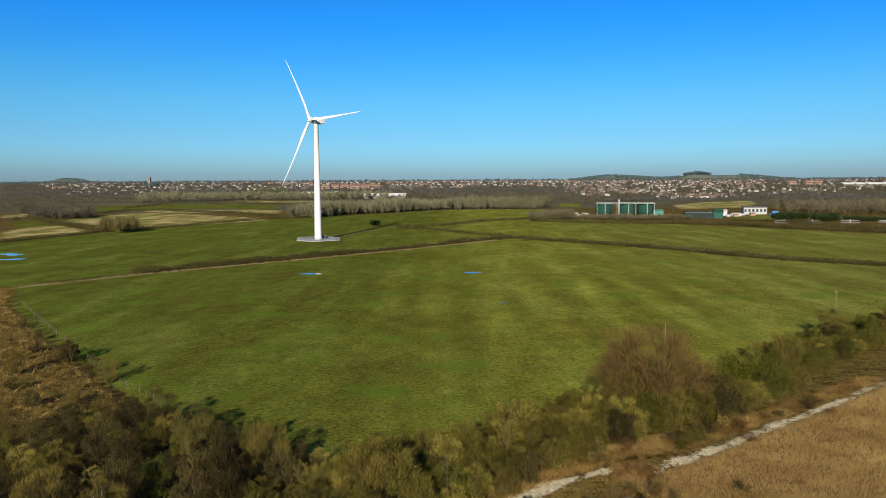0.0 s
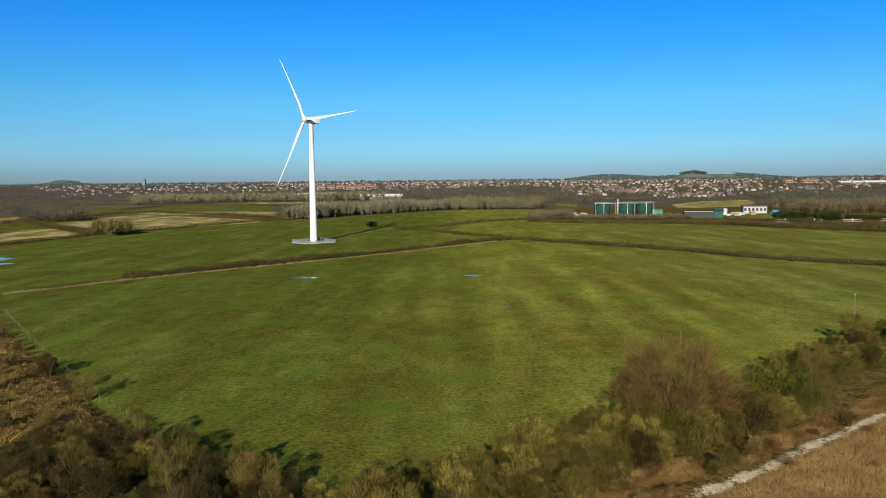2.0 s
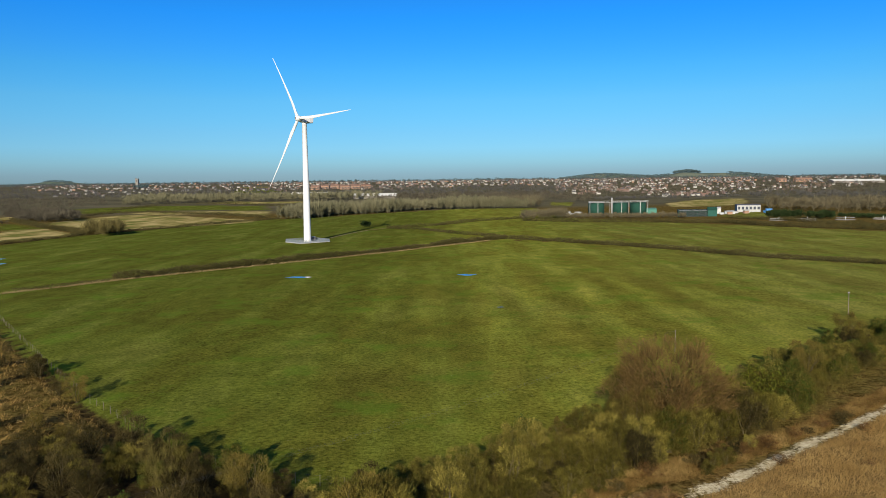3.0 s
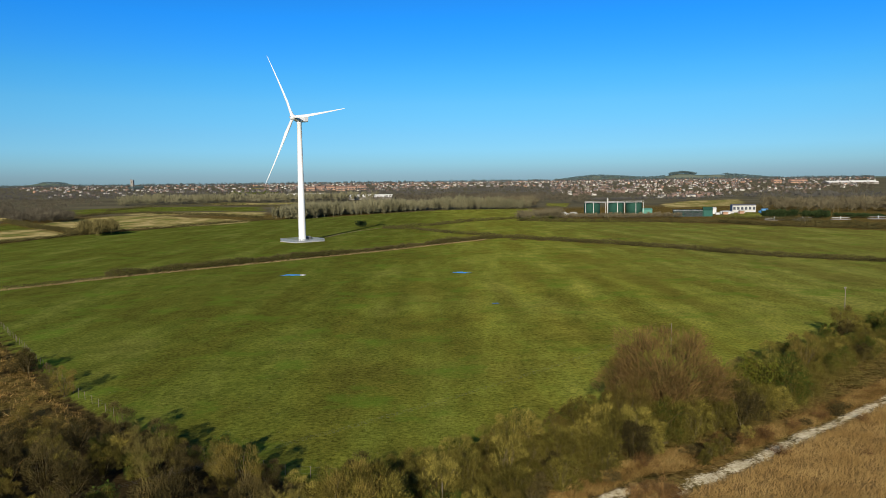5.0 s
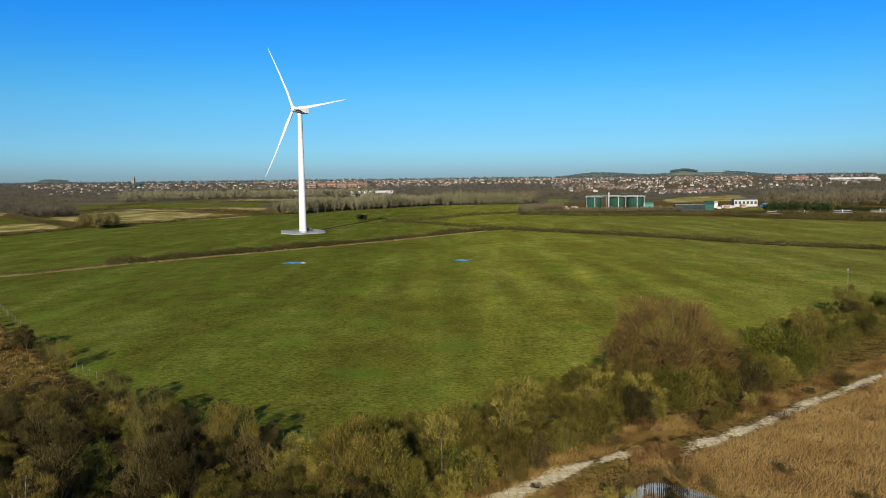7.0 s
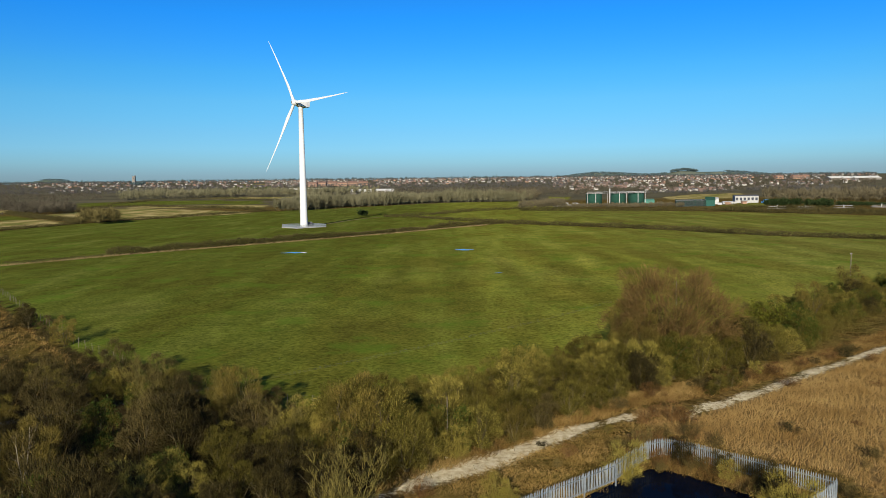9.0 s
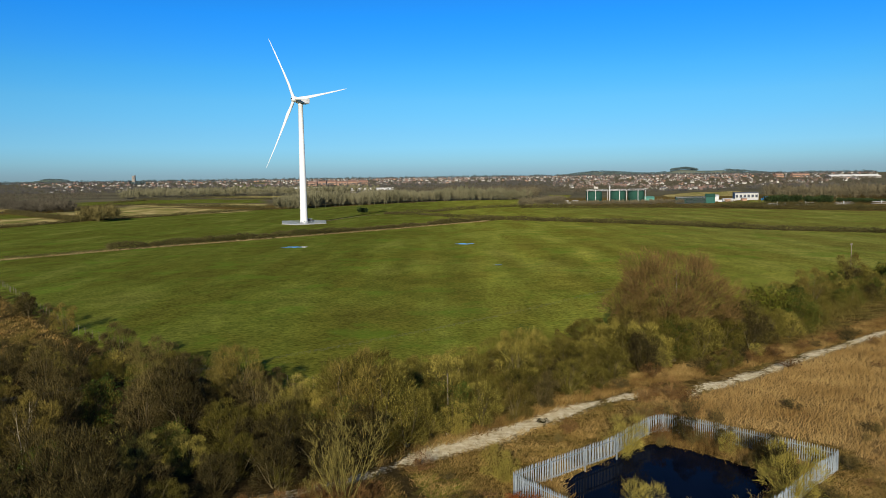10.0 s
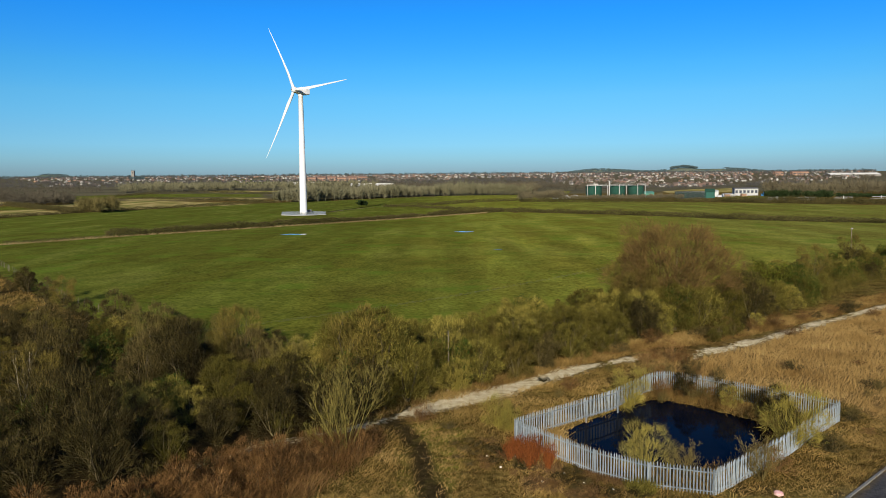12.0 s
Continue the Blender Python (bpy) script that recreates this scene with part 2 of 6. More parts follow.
M_PANE = plain("dark_glass", (0.03, 0.035, 0.045), (0.05, 0.055, 0.065), 0.12)
M_BARK = twiggy("grey_brown_bark", [(0.0, (0.040, 0.032, 0.017)), (1.0, (0.105, 0.085, 0.043))], 0.4)
M_PALEBARK = twiggy("pale_bark", [(0.0, (0.16, 0.14, 0.10)), (1.0, (0.30, 0.27, 0.21))], 0.4)
M_OLIVE = twiggy("olive_lichened_twigs", [(0.0, (0.014, 0.0115, 0.002)), (0.45, (0.047, 0.040, 0.007)), (0.75, (0.122, 0.103, 0.020)), (1.0, (0.32, 0.264, 0.058))])
M_BROWN = twiggy("brown_twigs", [(0.0, (0.009, 0.007, 0.002)), (0.5, (0.023, 0.0185, 0.006)), (1.0, (0.095, 0.072, 0.024))])
M_GOLD = twiggy("golden_brown_twigs", [(0.0, (0.024, 0.018, 0.004)), (0.5, (0.066, 0.051, 0.011)), (1.0, (0.16, 0.120, 0.027))])
M_SPRAY = twiggy("pale_olive_stems", [(0.0, (0.038, 0.032, 0.008)), (1.0, (0.140, 0.115, 0.031))])
M_THIN = twiggy("fine_tan_twigs", [(0.0, (0.030, 0.022, 0.007)), (0.5, (0.075, 0.056, 0.017)), (1.0, (0.15, 0.115, 0.040))])
M_RUST = twiggy("rust_brown_stems", [(0.0, (0.030, 0.015, 0.005)), (0.5, (0.085, 0.044, 0.014)), (1.0, (0.18, 0.105, 0.038))])
M_HALL = plain("dark_green_glazing", (0.004, 0.012, 0.010), (0.007, 0.020, 0.016), 0.7, 0, 0.3, 0, 0.08)
M_STRAW = field_twiggy("straw_grass", [(0.3, (0.12, 0.088, 0.036)), (0.7, (0.22, 0.170, 0.080))], 0.2)
M_SPRAYF = field_twiggy("olive_yellow_twigs", [(0.3, (0.055, 0.046, 0.016)), (0.7, (0.13, 0.108, 0.040))], 0.06)
M_HOLLY = field_twiggy("dark_holly", [(0.3, (0.010, 0.018, 0.006)), (0.7, (0.024, 0.036, 0.012))], 0.1)
M_RUSSET = twiggy("russet_twigs", [(0.0, (0.024, 0.014, 0.006)), (0.5, (0.056, 0.036, 0.012)), (1.0, (0.128, 0.080, 0.026))])
M_DEADW = twiggy("dead_weed_stems", [(0.0, (0.022, 0.011, 0.004)), (0.6, (0.060, 0.033, 0.013)), (1.0, (0.14, 0.085, 0.04))])
M_CHALKS = plain("chalk_lump", (0.52, 0.49, 0.42), (0.72, 0.70, 0.64), 0.9, 0, 9)
M_RED = twiggy("red_stems", [(0.0, (0.040, 0.013, 0.004)), (1.0, (0.16, 0.050, 0.014))])
M_WILLOW = twiggy("yellow_green_twigs", [(0.0, (0.065, 0.054, 0.010)), (0.5, (0.150, 0.122, 0.023)), (1.0, (0.25, 0.205, 0.050))])
M_GREENL = twiggy("ivy_leaves", [(0.0, (0.014, 0.026, 0.004)), (1.0, (0.045, 0.068, 0.010))])
M_YELLOWL = twiggy("yellow_green_leaves", [(0.0, (0.040, 0.052, 0.006)), (1.0, (0.105, 0.105, 0.012))])
M_HEDGE = field_twiggy("clipped_hedge_twigs", [(0.25, (0.026, 0.023, 0.008)), (0.5, (0.046, 0.040, 0.014)), (0.75, (0.074, 0.062, 0.024))], 0.06)
M_UNDER = field_twiggy("dark_thorn_twigs", [(0.25, (0.022, 0.018, 0.004)), (0.5, (0.062, 0.050, 0.011)), (0.75, (0.145, 0.115, 0.028))], 0.3)
M_WOOD = field_twiggy("bare_woodland_twigs", [(0.3, (0.074, 0.071, 0.040)), (0.5, (0.104, 0.098, 0.057)), (0.7, (0.140, 0.130, 0.078))], 0.05)
M_WOODB = field_twiggy("brown_woodland_twigs", [(0.3, (0.036, 0.032, 0.023)), (0.5, (0.056, 0.049, 0.034)), (0.7, (0.080, 0.069, 0.047))], 0.03)
M_WOODC = field_twiggy("tan_woodland_twigs", [(0.3, (0.052, 0.044, 0.026)), (0.5, (0.080, 0.068, 0.040)), (0.7, (0.112, 0.095, 0.057))], 0.03)
# twigs of the far trees, greyed to carry the distance haze
M_FARW = field_twiggy("haze_greyed_twigs", [(0.3, (0.036, 0.036, 0.034)), (0.7, (0.074, 0.070, 0.062))], 0.03)
# far evergreens; their blue is distance haze put into the colour
M_HAZED_FIR = field_twiggy("haze_blued_evergreen", [(0.3, (0.036, 0.056, 0.060)), (0.7, (0.066, 0.094, 0.098))], 0.03)
M_REED = field_twiggy("dry_reeds", [(0.25, (0.11, 0.062, 0.018)), (0.5, (0.20, 0.128, 0.043)), (0.75, (0.30, 0.205, 0.080))], 0.14)
M_TUFT = field_twiggy("dead_grass", [(0.32, (0.034, 0.020, 0.006)), (0.42, (0.095, 0.068, 0.017)), (0.50, (0.155, 0.098, 0.028)), (0.58, (0.19, 0.122, 0.038)), (0.70, (0.28, 0.19, 0.07))], 0.35)
M_BRACKEN = field_twiggy("russet_bracken", [(0.28, (0.044, 0.024, 0.008)), (0.45, (0.100, 0.060, 0.017)), (0.58, (0.172, 0.110, 0.036)), (0.72, (0.26, 0.182, 0.066))], 0.25)
M_RUSTF = field_twiggy("rust_brown_herbage", [(0.3, (0.030, 0.015, 0.005)), (0.5, (0.078, 0.041, 0.014)), (0.7, (0.16, 0.095, 0.034))], 0.3)


def water_material(name, deep, gloss=0.35, ior=1.33):
    m, nt, p = nodes_of(name)
    nt.links.new(ramp(nt, noise_node(nt, 0.4, 3), [(0.3, deep), (0.7, tuple(1.5 * v for v in deep))]), p.inputs["Base Color"])
    p.inputs["Roughness"].default_value = 0.04
    p.inputs["IOR"].default_value = ior
    p.inputs["Specular IOR Level"].default_value = gloss
    bump(nt, p, noise_node(nt, 3.0, 2), 0.06, 0.02)
    return m


M_WATER = water_material("pond_water", (0.0015, 0.0025, 0.006), 0.25, 1.09)
M_PUDDLE = water_material("flood_water", (0.02, 0.03, 0.04))


# ---- tools for meshes ----
def mesh_of(name, verts, faces, material, smooth=False):
    """A mesh from arrays; faces all have the same number of corners."""
    me = bpy.data.meshes.new(name)
    verts, faces = np.asarray(verts, np.float32), np.asarray(faces, np.int32)
    n, k = faces.shape
    me.vertices.add(len(verts))
    me.vertices.foreach_set("co", verts.ravel())
    me.loops.add(n * k)
    me.loops.foreach_set("vertex_index", faces.ravel())
    me.polygons.add(n)
    me.polygons.foreach_set("loop_start", np.arange(0, n * k, k, dtype=np.int32))
    me.polygons.foreach_set("loop_total", np.full(n, k, np.int32))
    if smooth:
        me.polygons.foreach_set("use_smooth", np.ones(n, bool))
    me.materials.append(material)
    me.update(calc_edges=True)
    return me


def spikes(p0, p1, r, sides=2, tip=0.0):
    """Tapered sticks from p0 to p1 (n x 3), r thick at the foot: triangles only."""
    p0, p1 = np.asarray(p0, float), np.asarray(p1, float)
    r = np.broadcast_to(np.asarray(r, float), (len(p0),))
    d = p1 - p0
    d /= np.maximum(np.linalg.norm(d, axis=1, keepdims=True), 1e-9)
    ref = np.where(np.abs(d[:, 2:3]) > 0.9, [[1.0, 0, 0]], [[0, 0, 1.0]])
    u = np.cross(d, ref)
    u /= np.linalg.norm(u, axis=1, keepdims=True)
    w = np.cross(d, u)
    n = len(p0)
    a = np.arange(sides) * 2 * np.pi / sides
    ring = u[:, None] * np.cos(a)[None, :, None] + w[:, None] * np.sin(a)[None, :, None]
    lo = p0[:, None] + ring * r[:, None, None]
    if tip <= 0 and sides == 2:
        a = np.random.default_rng(n).uniform(0, np.pi, (n, 1))
        side = (u * np.cos(a) + w * np.sin(a)) * r[:, None]
        v = np.stack([p0 - side, p0 + side, p1], 1)
        k, f = 3, np.array([[0, 1, 2]])
    elif tip <= 0:
        v = np.concatenate([lo, p1[:, None]], 1)
        k = sides + 1
        f = np.array([[i, i + 1, sides] for i in range(sides - 1)])     # a folded blade
    else:
        v = np.concatenate([lo, p1[:, None] + ring * (r * tip)[:, None, None]], 1)
        k = 2 * sides
        f = np.array([q for i in range(sides) for q in ([i, (i + 1) % sides, sides + (i + 1) % sides], [i, sides + (i + 1) % sides, sides + i])])
    return v.reshape(-1, 3), (f[None] + (np.arange(n) * k)[:, None, None]).reshape(-1, 3)


def joined(parts):
    vs, fs, at = [], [], 0
    for v, f in parts:
        vs.append(v)
        fs.append(f + at)
        at += len(v)
    return np.concatenate(vs), np.concatenate(fs)


def part(name, bm, material, parent, label=""):
    me = bpy.data.meshes.new(name)
    bm.to_mesh(me)
    bm.free()
    me.materials.append(material)
    ob = new(name, me)
    ob.parent = parent
    if label:
        tagged(ob, label)
    return ob


def holder(name, m, label, category, group=""):
    ob = new(name)
    ob.matrix_basis = m
    return tagged(ob, label, category, group)


def box(bm, x0, x1, y0, y1, z0, z1, bevel=0.0):
    r = bmesh.ops.create_cube(bm, size=1.0)
    for v in r["verts"]:
        v.co = Vector((x0 + (v.co.x + 0.5) * (x1 - x0), y0 + (v.co.y + 0.5) * (y1 - y0), z0 + (v.co.z + 0.5) * (z1 - z0)))
    if bevel:
        bmesh.ops.bevel(bm, geom=list({e for v in r["verts"] for e in v.link_edges}), offset=bevel, segments=1, affect="EDGES")
    return bm


def lathe(bm, rings, sides=24, cap=True, m=Matrix()):
    """Rings of (radius, height) round the z axis."""
    loops = [[bm.verts.new(m @ Vector((r * math.cos(2 * math.pi * i / sides), r * math.sin(2 * math.pi * i / sides), z))) for i in range(sides)] for r, z in rings]
    for a, b in zip(loops, loops[1:]):
        for i in range(sides):
            f = bm.faces.new((a[i], a[(i + 1) % sides], b[(i + 1) % sides], b[i]))
            f.smooth = True
    if cap:
        bm.faces.new(loops[0][::-1])
        bm.faces.new(loops[-1])
    return bm


# ---- the lie of the land ----
def step(u):
    u = np.clip(u, 0, 1)
    return u * u * (3 - 2 * u)


POND = np.array([(9.6, 48.6), (11.9, 51.0), (14.3, 53.2), (16.8, 55.3), (18.4, 54.9), (20.5, 52.7), (22.3, 50.5), (22.7, 48.2), (20.8, 45.9), (18.5, 43.8), (16.7, 42.4), (14.2, 41.6), (11.6, 43.6), (9.6, 46.2)])


def seg_dist(x, y, line):
    """Distance from a polyline, over arrays."""
    best = np.full(np.shape(x), 1e9)
    for (ax, ay), (bx, by) in zip(line, line[1:]):
        dx, dy = bx - ax, by - ay
        t = np.clip(((x - ax) * dx + (y - ay) * dy) / (dx * dx + dy * dy), 0, 1)
        best = np.minimum(best, np.hypot(x - ax - t * dx, y - ay - t * dy))
    return best


def inside(x, y, poly):
    r = np.zeros(np.shape(x), bool)
    for (ax, ay), (bx, by) in zip(poly, np.roll(np.asarray(poly), -1, 0)):
        if ay != by:
            r ^= ((ay > y) != (by > y)) & (x < (bx - ax) * (y - ay) / (by - ay) + ax)
    return r


def signed(x, y, poly):
    """Metres inside the outline (negative outside)."""
    poly = [tuple(p) for p in poly]
    d = seg_dist(x, y, poly + poly[:1])
    return np.where(inside(x, y, poly), d, -d)


def plain_z(x, y):
    x, y = np.asarray(x, float), np.asarray(y, float)
    z = 0.01 * np.clip(x, -300, 300) * (1 - step((y - 700) / 800)) + 53 * step((y - 750) / 2450)
    for hx, hy, sx, sy, h in ((-2270, 4300, 115, 320, 25), (-1950, 4350, 430, 300, 20), (-1300, 4400, 400, 300, 8), (1540, 4500, 480, 330, 33), (1450, 4500, 85, 160, 16), (930, 4450, 230, 260, 34), (1720, 4500, 170, 260, 12), (2600, 4500, 330, 350, 20), (300, 4600, 500, 300, 8)):
        z = z + h * np.exp(-((x - hx) / sx) ** 2 - ((y - hy) / sy) ** 2)
    return z


DITCH = [(-131, 217), (-109, 178), (-83, 144), (-66, 122), (-48, 99.5), (-36, 86.5), (-26, 74)]


def land_z(x, y):
    """Height of the ground, with the pond's hollow and the ditch."""
    x, y = np.asarray(x, float), np.asarray(y, float)
    z = plain_z(x, y)
    near = (x > 2) & (x < 30) & (y > 36) & (y < 62)
    d = np.full(z.shape, -9.0)
    if near.any():
        d = np.where(near, signed(x, y, POND), -9.0)
    z = z - 1.3 * step((d + 0.7) / 1.4)
    if np.any((x < -20) & (y < 230)):
        z = z - 0.8 * (1 - step(seg_dist(x - 1.4, y, DITCH) / 1.3))
    return z


def gz(x, y):
    return float(plain_z(x, y))


PASTURE = [
    [(-131, 217), (-109, 244), (-83, 270), (-54, 299), (-24, 330), (2, 362), (30, 389), (59, 367), (81, 338), (99, 310), (112, 283), (125, 263), (147, 241), (250, 180), (180, 165),
     (122, 150), (90, 132), (72, 119), (56, 105), (47, 96), (28, 83), (10, 70), (-1, 67.5), (-12, 71), (-24, 78), (-34, 87.5), (-47, 100), (-64, 122), (-82, 143), (-108, 178)],
    [(-131, 219), (-330, 150), (-420, 260), (-264, 424), (-254, 520), (-220, 604), (-190, 700), (-164, 740), (-119, 775), (-65, 850), (0, 915), (110, 915), (120, 680), (100, 640),
     (162, 521), (204, 453), (233, 391), (420, 200), (149, 243), (127, 265), (114, 285), (101, 312), (83, 340), (61, 369), (31, 392), (0, 364), (-26, 332), (-56, 301), (-85, 272), (-111, 246)],
    [(-556, 1128), (-489, 1068), (-444, 1012), (-397, 1024), (-320, 1034), (-232, 997), (-277, 1154), (-367, 1185), (-463, 1195)],
    [(-568, 1148), (-463, 1048), (-445, 990), (-480, 960)],
    [(-437, 725), (-427, 737), (-345, 632), (-365, 606)],
    [(222, 586), (242, 636), (271, 665), (290, 640), (252, 565), (223, 560)],
    [(-600, 2100), (-523, 2200), (-402, 1890), (-430, 1800), (-510, 1820)],
    [(143, 985), (164, 955), (195, 1100), (160, 1115)],
]
STUBBLE = [
    [(-285, 454), (-260, 494), (-263, 535), (-338, 625), (-358, 615), (-336, 545)],
    [(-392, 721), (-408, 842), (-398, 925), (-324, 891), (-253, 816), (-188, 735), (-176, 688), (-199, 640), (-238, 612), (-252, 590), (-300, 632), (-333, 655)],
    [(-430, 985), (-390, 1003), (-315, 1012), (-227, 975), (-203, 850), (-283, 918), (-352, 914), (-417, 970)],
    [(-541, 869), (-542, 943), (-497, 864), (-495, 795)],
    [(-409, 1330), (-241, 1310), (-228, 1225), (-387, 1245)],
    [(290, 973), (375, 1119), (469, 1162), (415, 1003), (344, 866), (262, 847)],
    [(-640, 2230), (-523, 2290), (-520, 2230), (-630, 2170)],
]
TRACK = [(-26, 33), (-15.4, 40.1), (-8.2, 46.4), (-2.8, 50.2), (-1.0, 52.0), (1.6, 54.2), (4.6, 56.2), (8.8, 59.9), (11.6, 62.3), (15.4, 65.1), (20.0, 67.6), (23.1, 66.2), (26.3, 68.6), (30.4, 71.3), (38.5, 77.9), (44.3, 82.3), (50, 86.7), (55, 90.6), (65, 99), (90, 118), (130, 142)]
REEDS = [(18.5, 65.2), (23.5, 66.4), (29.4, 70.6), (37, 76.4), (45, 82.2), (56, 90.8), (70, 102), (120, 133), (150, 120), (110, 60), (60, 30), (40, 26), (29, 43), (29.5, 53), (24, 58)]
ROAD = [(15.2, 32.6), (19.6, 36.6), (25.6, 42.0), (40, 53.5), (70, 76), (90, 50), (40, 15), (14, 15)]
WOOD = [(-48, 31), (-24, 31), (-13.5, 43.0), (-8.5, 48.4), (-3.0, 52.8), (-1, 66), (-12, 69.5), (-24, 76), (-34, 82), (-48, 76)]
GREENER = [(-1.2, 50.4), (1.5, 51.5), (4.6, 49.0), (4.2, 45.0), (3.0, 39.0), (-0.6, 39.0), (-0.8, 45.0)]
FOOTPATH = [(-1.0, 51.0), (0.4, 47.5), (1.0, 44), (1.6, 40), (2.2, 36), (3, 28)]


def build_ground():
    def axis(fine0, fine1, h, lo, hi, back, grow):
        mid = list(np.arange(fine0, fine1 + 1e-6, h))
        up, s = [], h
        while (up[-1] if up else fine1) < hi:
            s = min(s * grow, 70)
            up.append((up[-1] if up else fine1) + s)
        down, s = [], h
        while (down[-1] if down else fine0) > lo:
            s = min(s * back, 200 if back > 1.1 else 70)
            down.append((down[-1] if down else fine0) - s)
        return np.array(down[::-1] + mid + up)

    xs = axis(-30, 60, 1.0, -3600, 3600, 1.042, 1.042)
    ys = axis(36, 98, 1.0, -2500, 4930, 1.3, 1.031)
    X, Y = np.meshgrid(xs, ys)
    Z = land_z(X, Y)
    rough = np.array([noise.noise((x * 0.35, y * 0.35, 0)) + 0.5 * noise.noise((x * 1.1, y * 1.1, 5)) for x, y in zip(X.ravel(), Y.ravel())]).reshape(X.shape)
    wob = np.array([noise.noise((x * 0.11, y * 0.11, 9)) for x, y in zip(X.ravel(), Y.ravel())]).reshape(X.shape)
    track = np.clip(0.5 + (0.45 + 0.7 * step((16 - X) / 6) * step((X + 1) / 3) + 0.6 * rough + 0.35 * wob - seg_dist(X + 0.3 * wob, Y - 0.5 * wob, TRACK)) * 0.75, 0, 1)
    track = np.where((np.hypot(X - 21.7, Y - 67.2) < 1.0), track * 0.5, track)
    track *= (0.64 + 0.36 * step((X + 3) / 3)) * (0.7 + 0.3 * step((60 - X) / 6))
    pas = np.clip(0.5 + np.max([signed(X, Y, p) for p in PASTURE], axis=0) * 0.35, 0, 1)
    pas = np.maximum(pas, 0.5 * step((signed(X, Y, GREENER) + 1.0) / 2.0))
    reed = np.clip(0.5 + signed(X, Y, REEDS) * 0.35, 0, 1)
    stub = np.clip(0.5 + np.max([signed(X, Y, p) for p in STUBBLE], axis=0) * 0.1, 0, 1)
    mud_shade = np.clip(0.5 + (0.55 - seg_dist(X, Y, FOOTPATH) + 0.2) * 0.6, 0, 1)
    mud_shade = np.maximum(mud_shade, np.clip(0.5 + (signed(X, Y, POND) + 0.1) * 0.9, 0, 1) * (np.hypot(X - 16, Y - 48) < 20))
    mud_shade = np.maximum(mud_shade, np.clip(0.5 + (0.9 - seg_dist(X - 1.4, Y, DITCH)) * 0.6, 0, 1))
    # floor of the left wood: leaf litter, darkened for shade under the crowns
    mud_shade = np.maximum(mud_shade, np.clip(0.5 + (signed(X, Y, WOOD) + 0.5) * 0.5, 0, 1) * (np.hypot(X + 24, Y - 52) < 60) * (1 - track))
    for mx, my, mr in ((4.4, 46.0, 1.1), (5.6, 44.8, 1.2), (8.6, 40.9, 1.3), (10.2, 39.3, 1.0), (17.6, 39.6, 1.0)):
        mud_shade = np.maximum(mud_shade, np.clip(0.5 + (mr - np.hypot(X - mx, Y - my)) * 0.5, 0, 0.9))
    far = step((Y - 840) / 160) * (1 - stub) * (1 - pas)
    road = step(0.5 + signed(X, Y, ROAD) * 1.2)
    soft = step((60 - np.abs(X - 12) + 20) / 40) * step((125 - Y) / 25)
    Z = Z + 0.10 * rough * soft * (1 - 0.7 * track) * (1 - road) * (0.35 + 0.65 * (1 - pas))

    def spots(*those):
        best = np.zeros(X.shape)
        for sx, sy, rx, ry, k in those:
            best = np.maximum(best, k * np.exp(-((X - sx) / rx) ** 2 - ((Y - sy) / ry) ** 2))
        return best

    ridges = spots((14, 178, 42, 48, 0.9), (45, 190, 40, 40, 0.5))
    damp = spots((-32, 470, 26, 22, 0.7), (-34, 194, 22, 16, 0.7), (-11, 147, 16, 14, 0.75), (3, 132, 13, 9, 0.8), (-3, 110, 12, 9, 0.85), (-48, 135, 18, 9, 0.45), (26, 131, 12, 8, 0.5), (39, 152, 16, 10, 0.45),
                 (-24, 95, 12, 5, 0.5), (-50, 116, 10, 8, 0.5), (18, 176, 5, 14, 0.7), (32, 174, 5, 16, 0.7), (-70, 230, 60, 12, 0.3), (-50, 168, 26, 10, 0.4), (60, 150, 14, 8, 0.3))
    dry = spots((25, 172, 6, 12, 0.8), (29, 162, 9, 8, 0.7), (11, 176, 4, 14, 0.5), (-2, 182, 5, 16, 0.5), (10, 113, 14, 6, 0.3), (82, 235, 40, 24, 0.4), (64, 160, 22, 10, 0.3), (-12, 120, 10, 7, 0.2))
    idx = np.arange(X.size).reshape(X.shape)
    quads = np.stack([idx[:-1, :-1], idx[:-1, 1:], idx[1:, 1:], idx[1:, :-1]], -1).reshape(-1, 4)
    me = mesh_of("ground", np.stack([X, Y, Z], -1).reshape(-1, 3), quads, M_GROUND, True)
    for name, chans in (("zone_a", (pas, track, reed, far)), ("zone_b", (stub, mud_shade, road, far)), ("zone_c", (ridges, damp, dry, far))):
        a = me.attributes.new(name, "FLOAT_COLOR", "POINT")
        a.data.foreach_set("color", np.stack(chans, -1).astype(np.float32).ravel())
    return tagged(new("ground", me), "winter pasture, rough grass, reed litter and chalk track", "ground", kind="structure")


build_ground()


def water(name, outline, z, material, label):
    bm = bmesh.new()
    bm.faces.new([bm.verts.new((x, y, z)) for x, y in outline])
    me = bpy.data.meshes.new(name)
    bm.to_mesh(me)
    bm.free()
    me.materials.append(material)
    return tagged(new(name, me), label, "water", kind="structure")


def puddle(cx, cy, rx, ry, seed, label):
    rng = random.Random(seed)
    k = [rng.uniform(0.3, 1.25) for _ in range(19)]
    out = []
    for i in range(57):
        a = 2 * math.pi * i / 57
        q = a / (2 * math.pi) * 19
        r = k[int(q) % 19] * (1 - q % 1) + k[(int(q) + 1) % 19] * (q % 1)
        out.append((cx + rx * r * math.cos(a), cy + ry * r * math.sin(a)))
    return water("water", out, gz(cx, cy) + 0.05, M_PUDDLE, label)


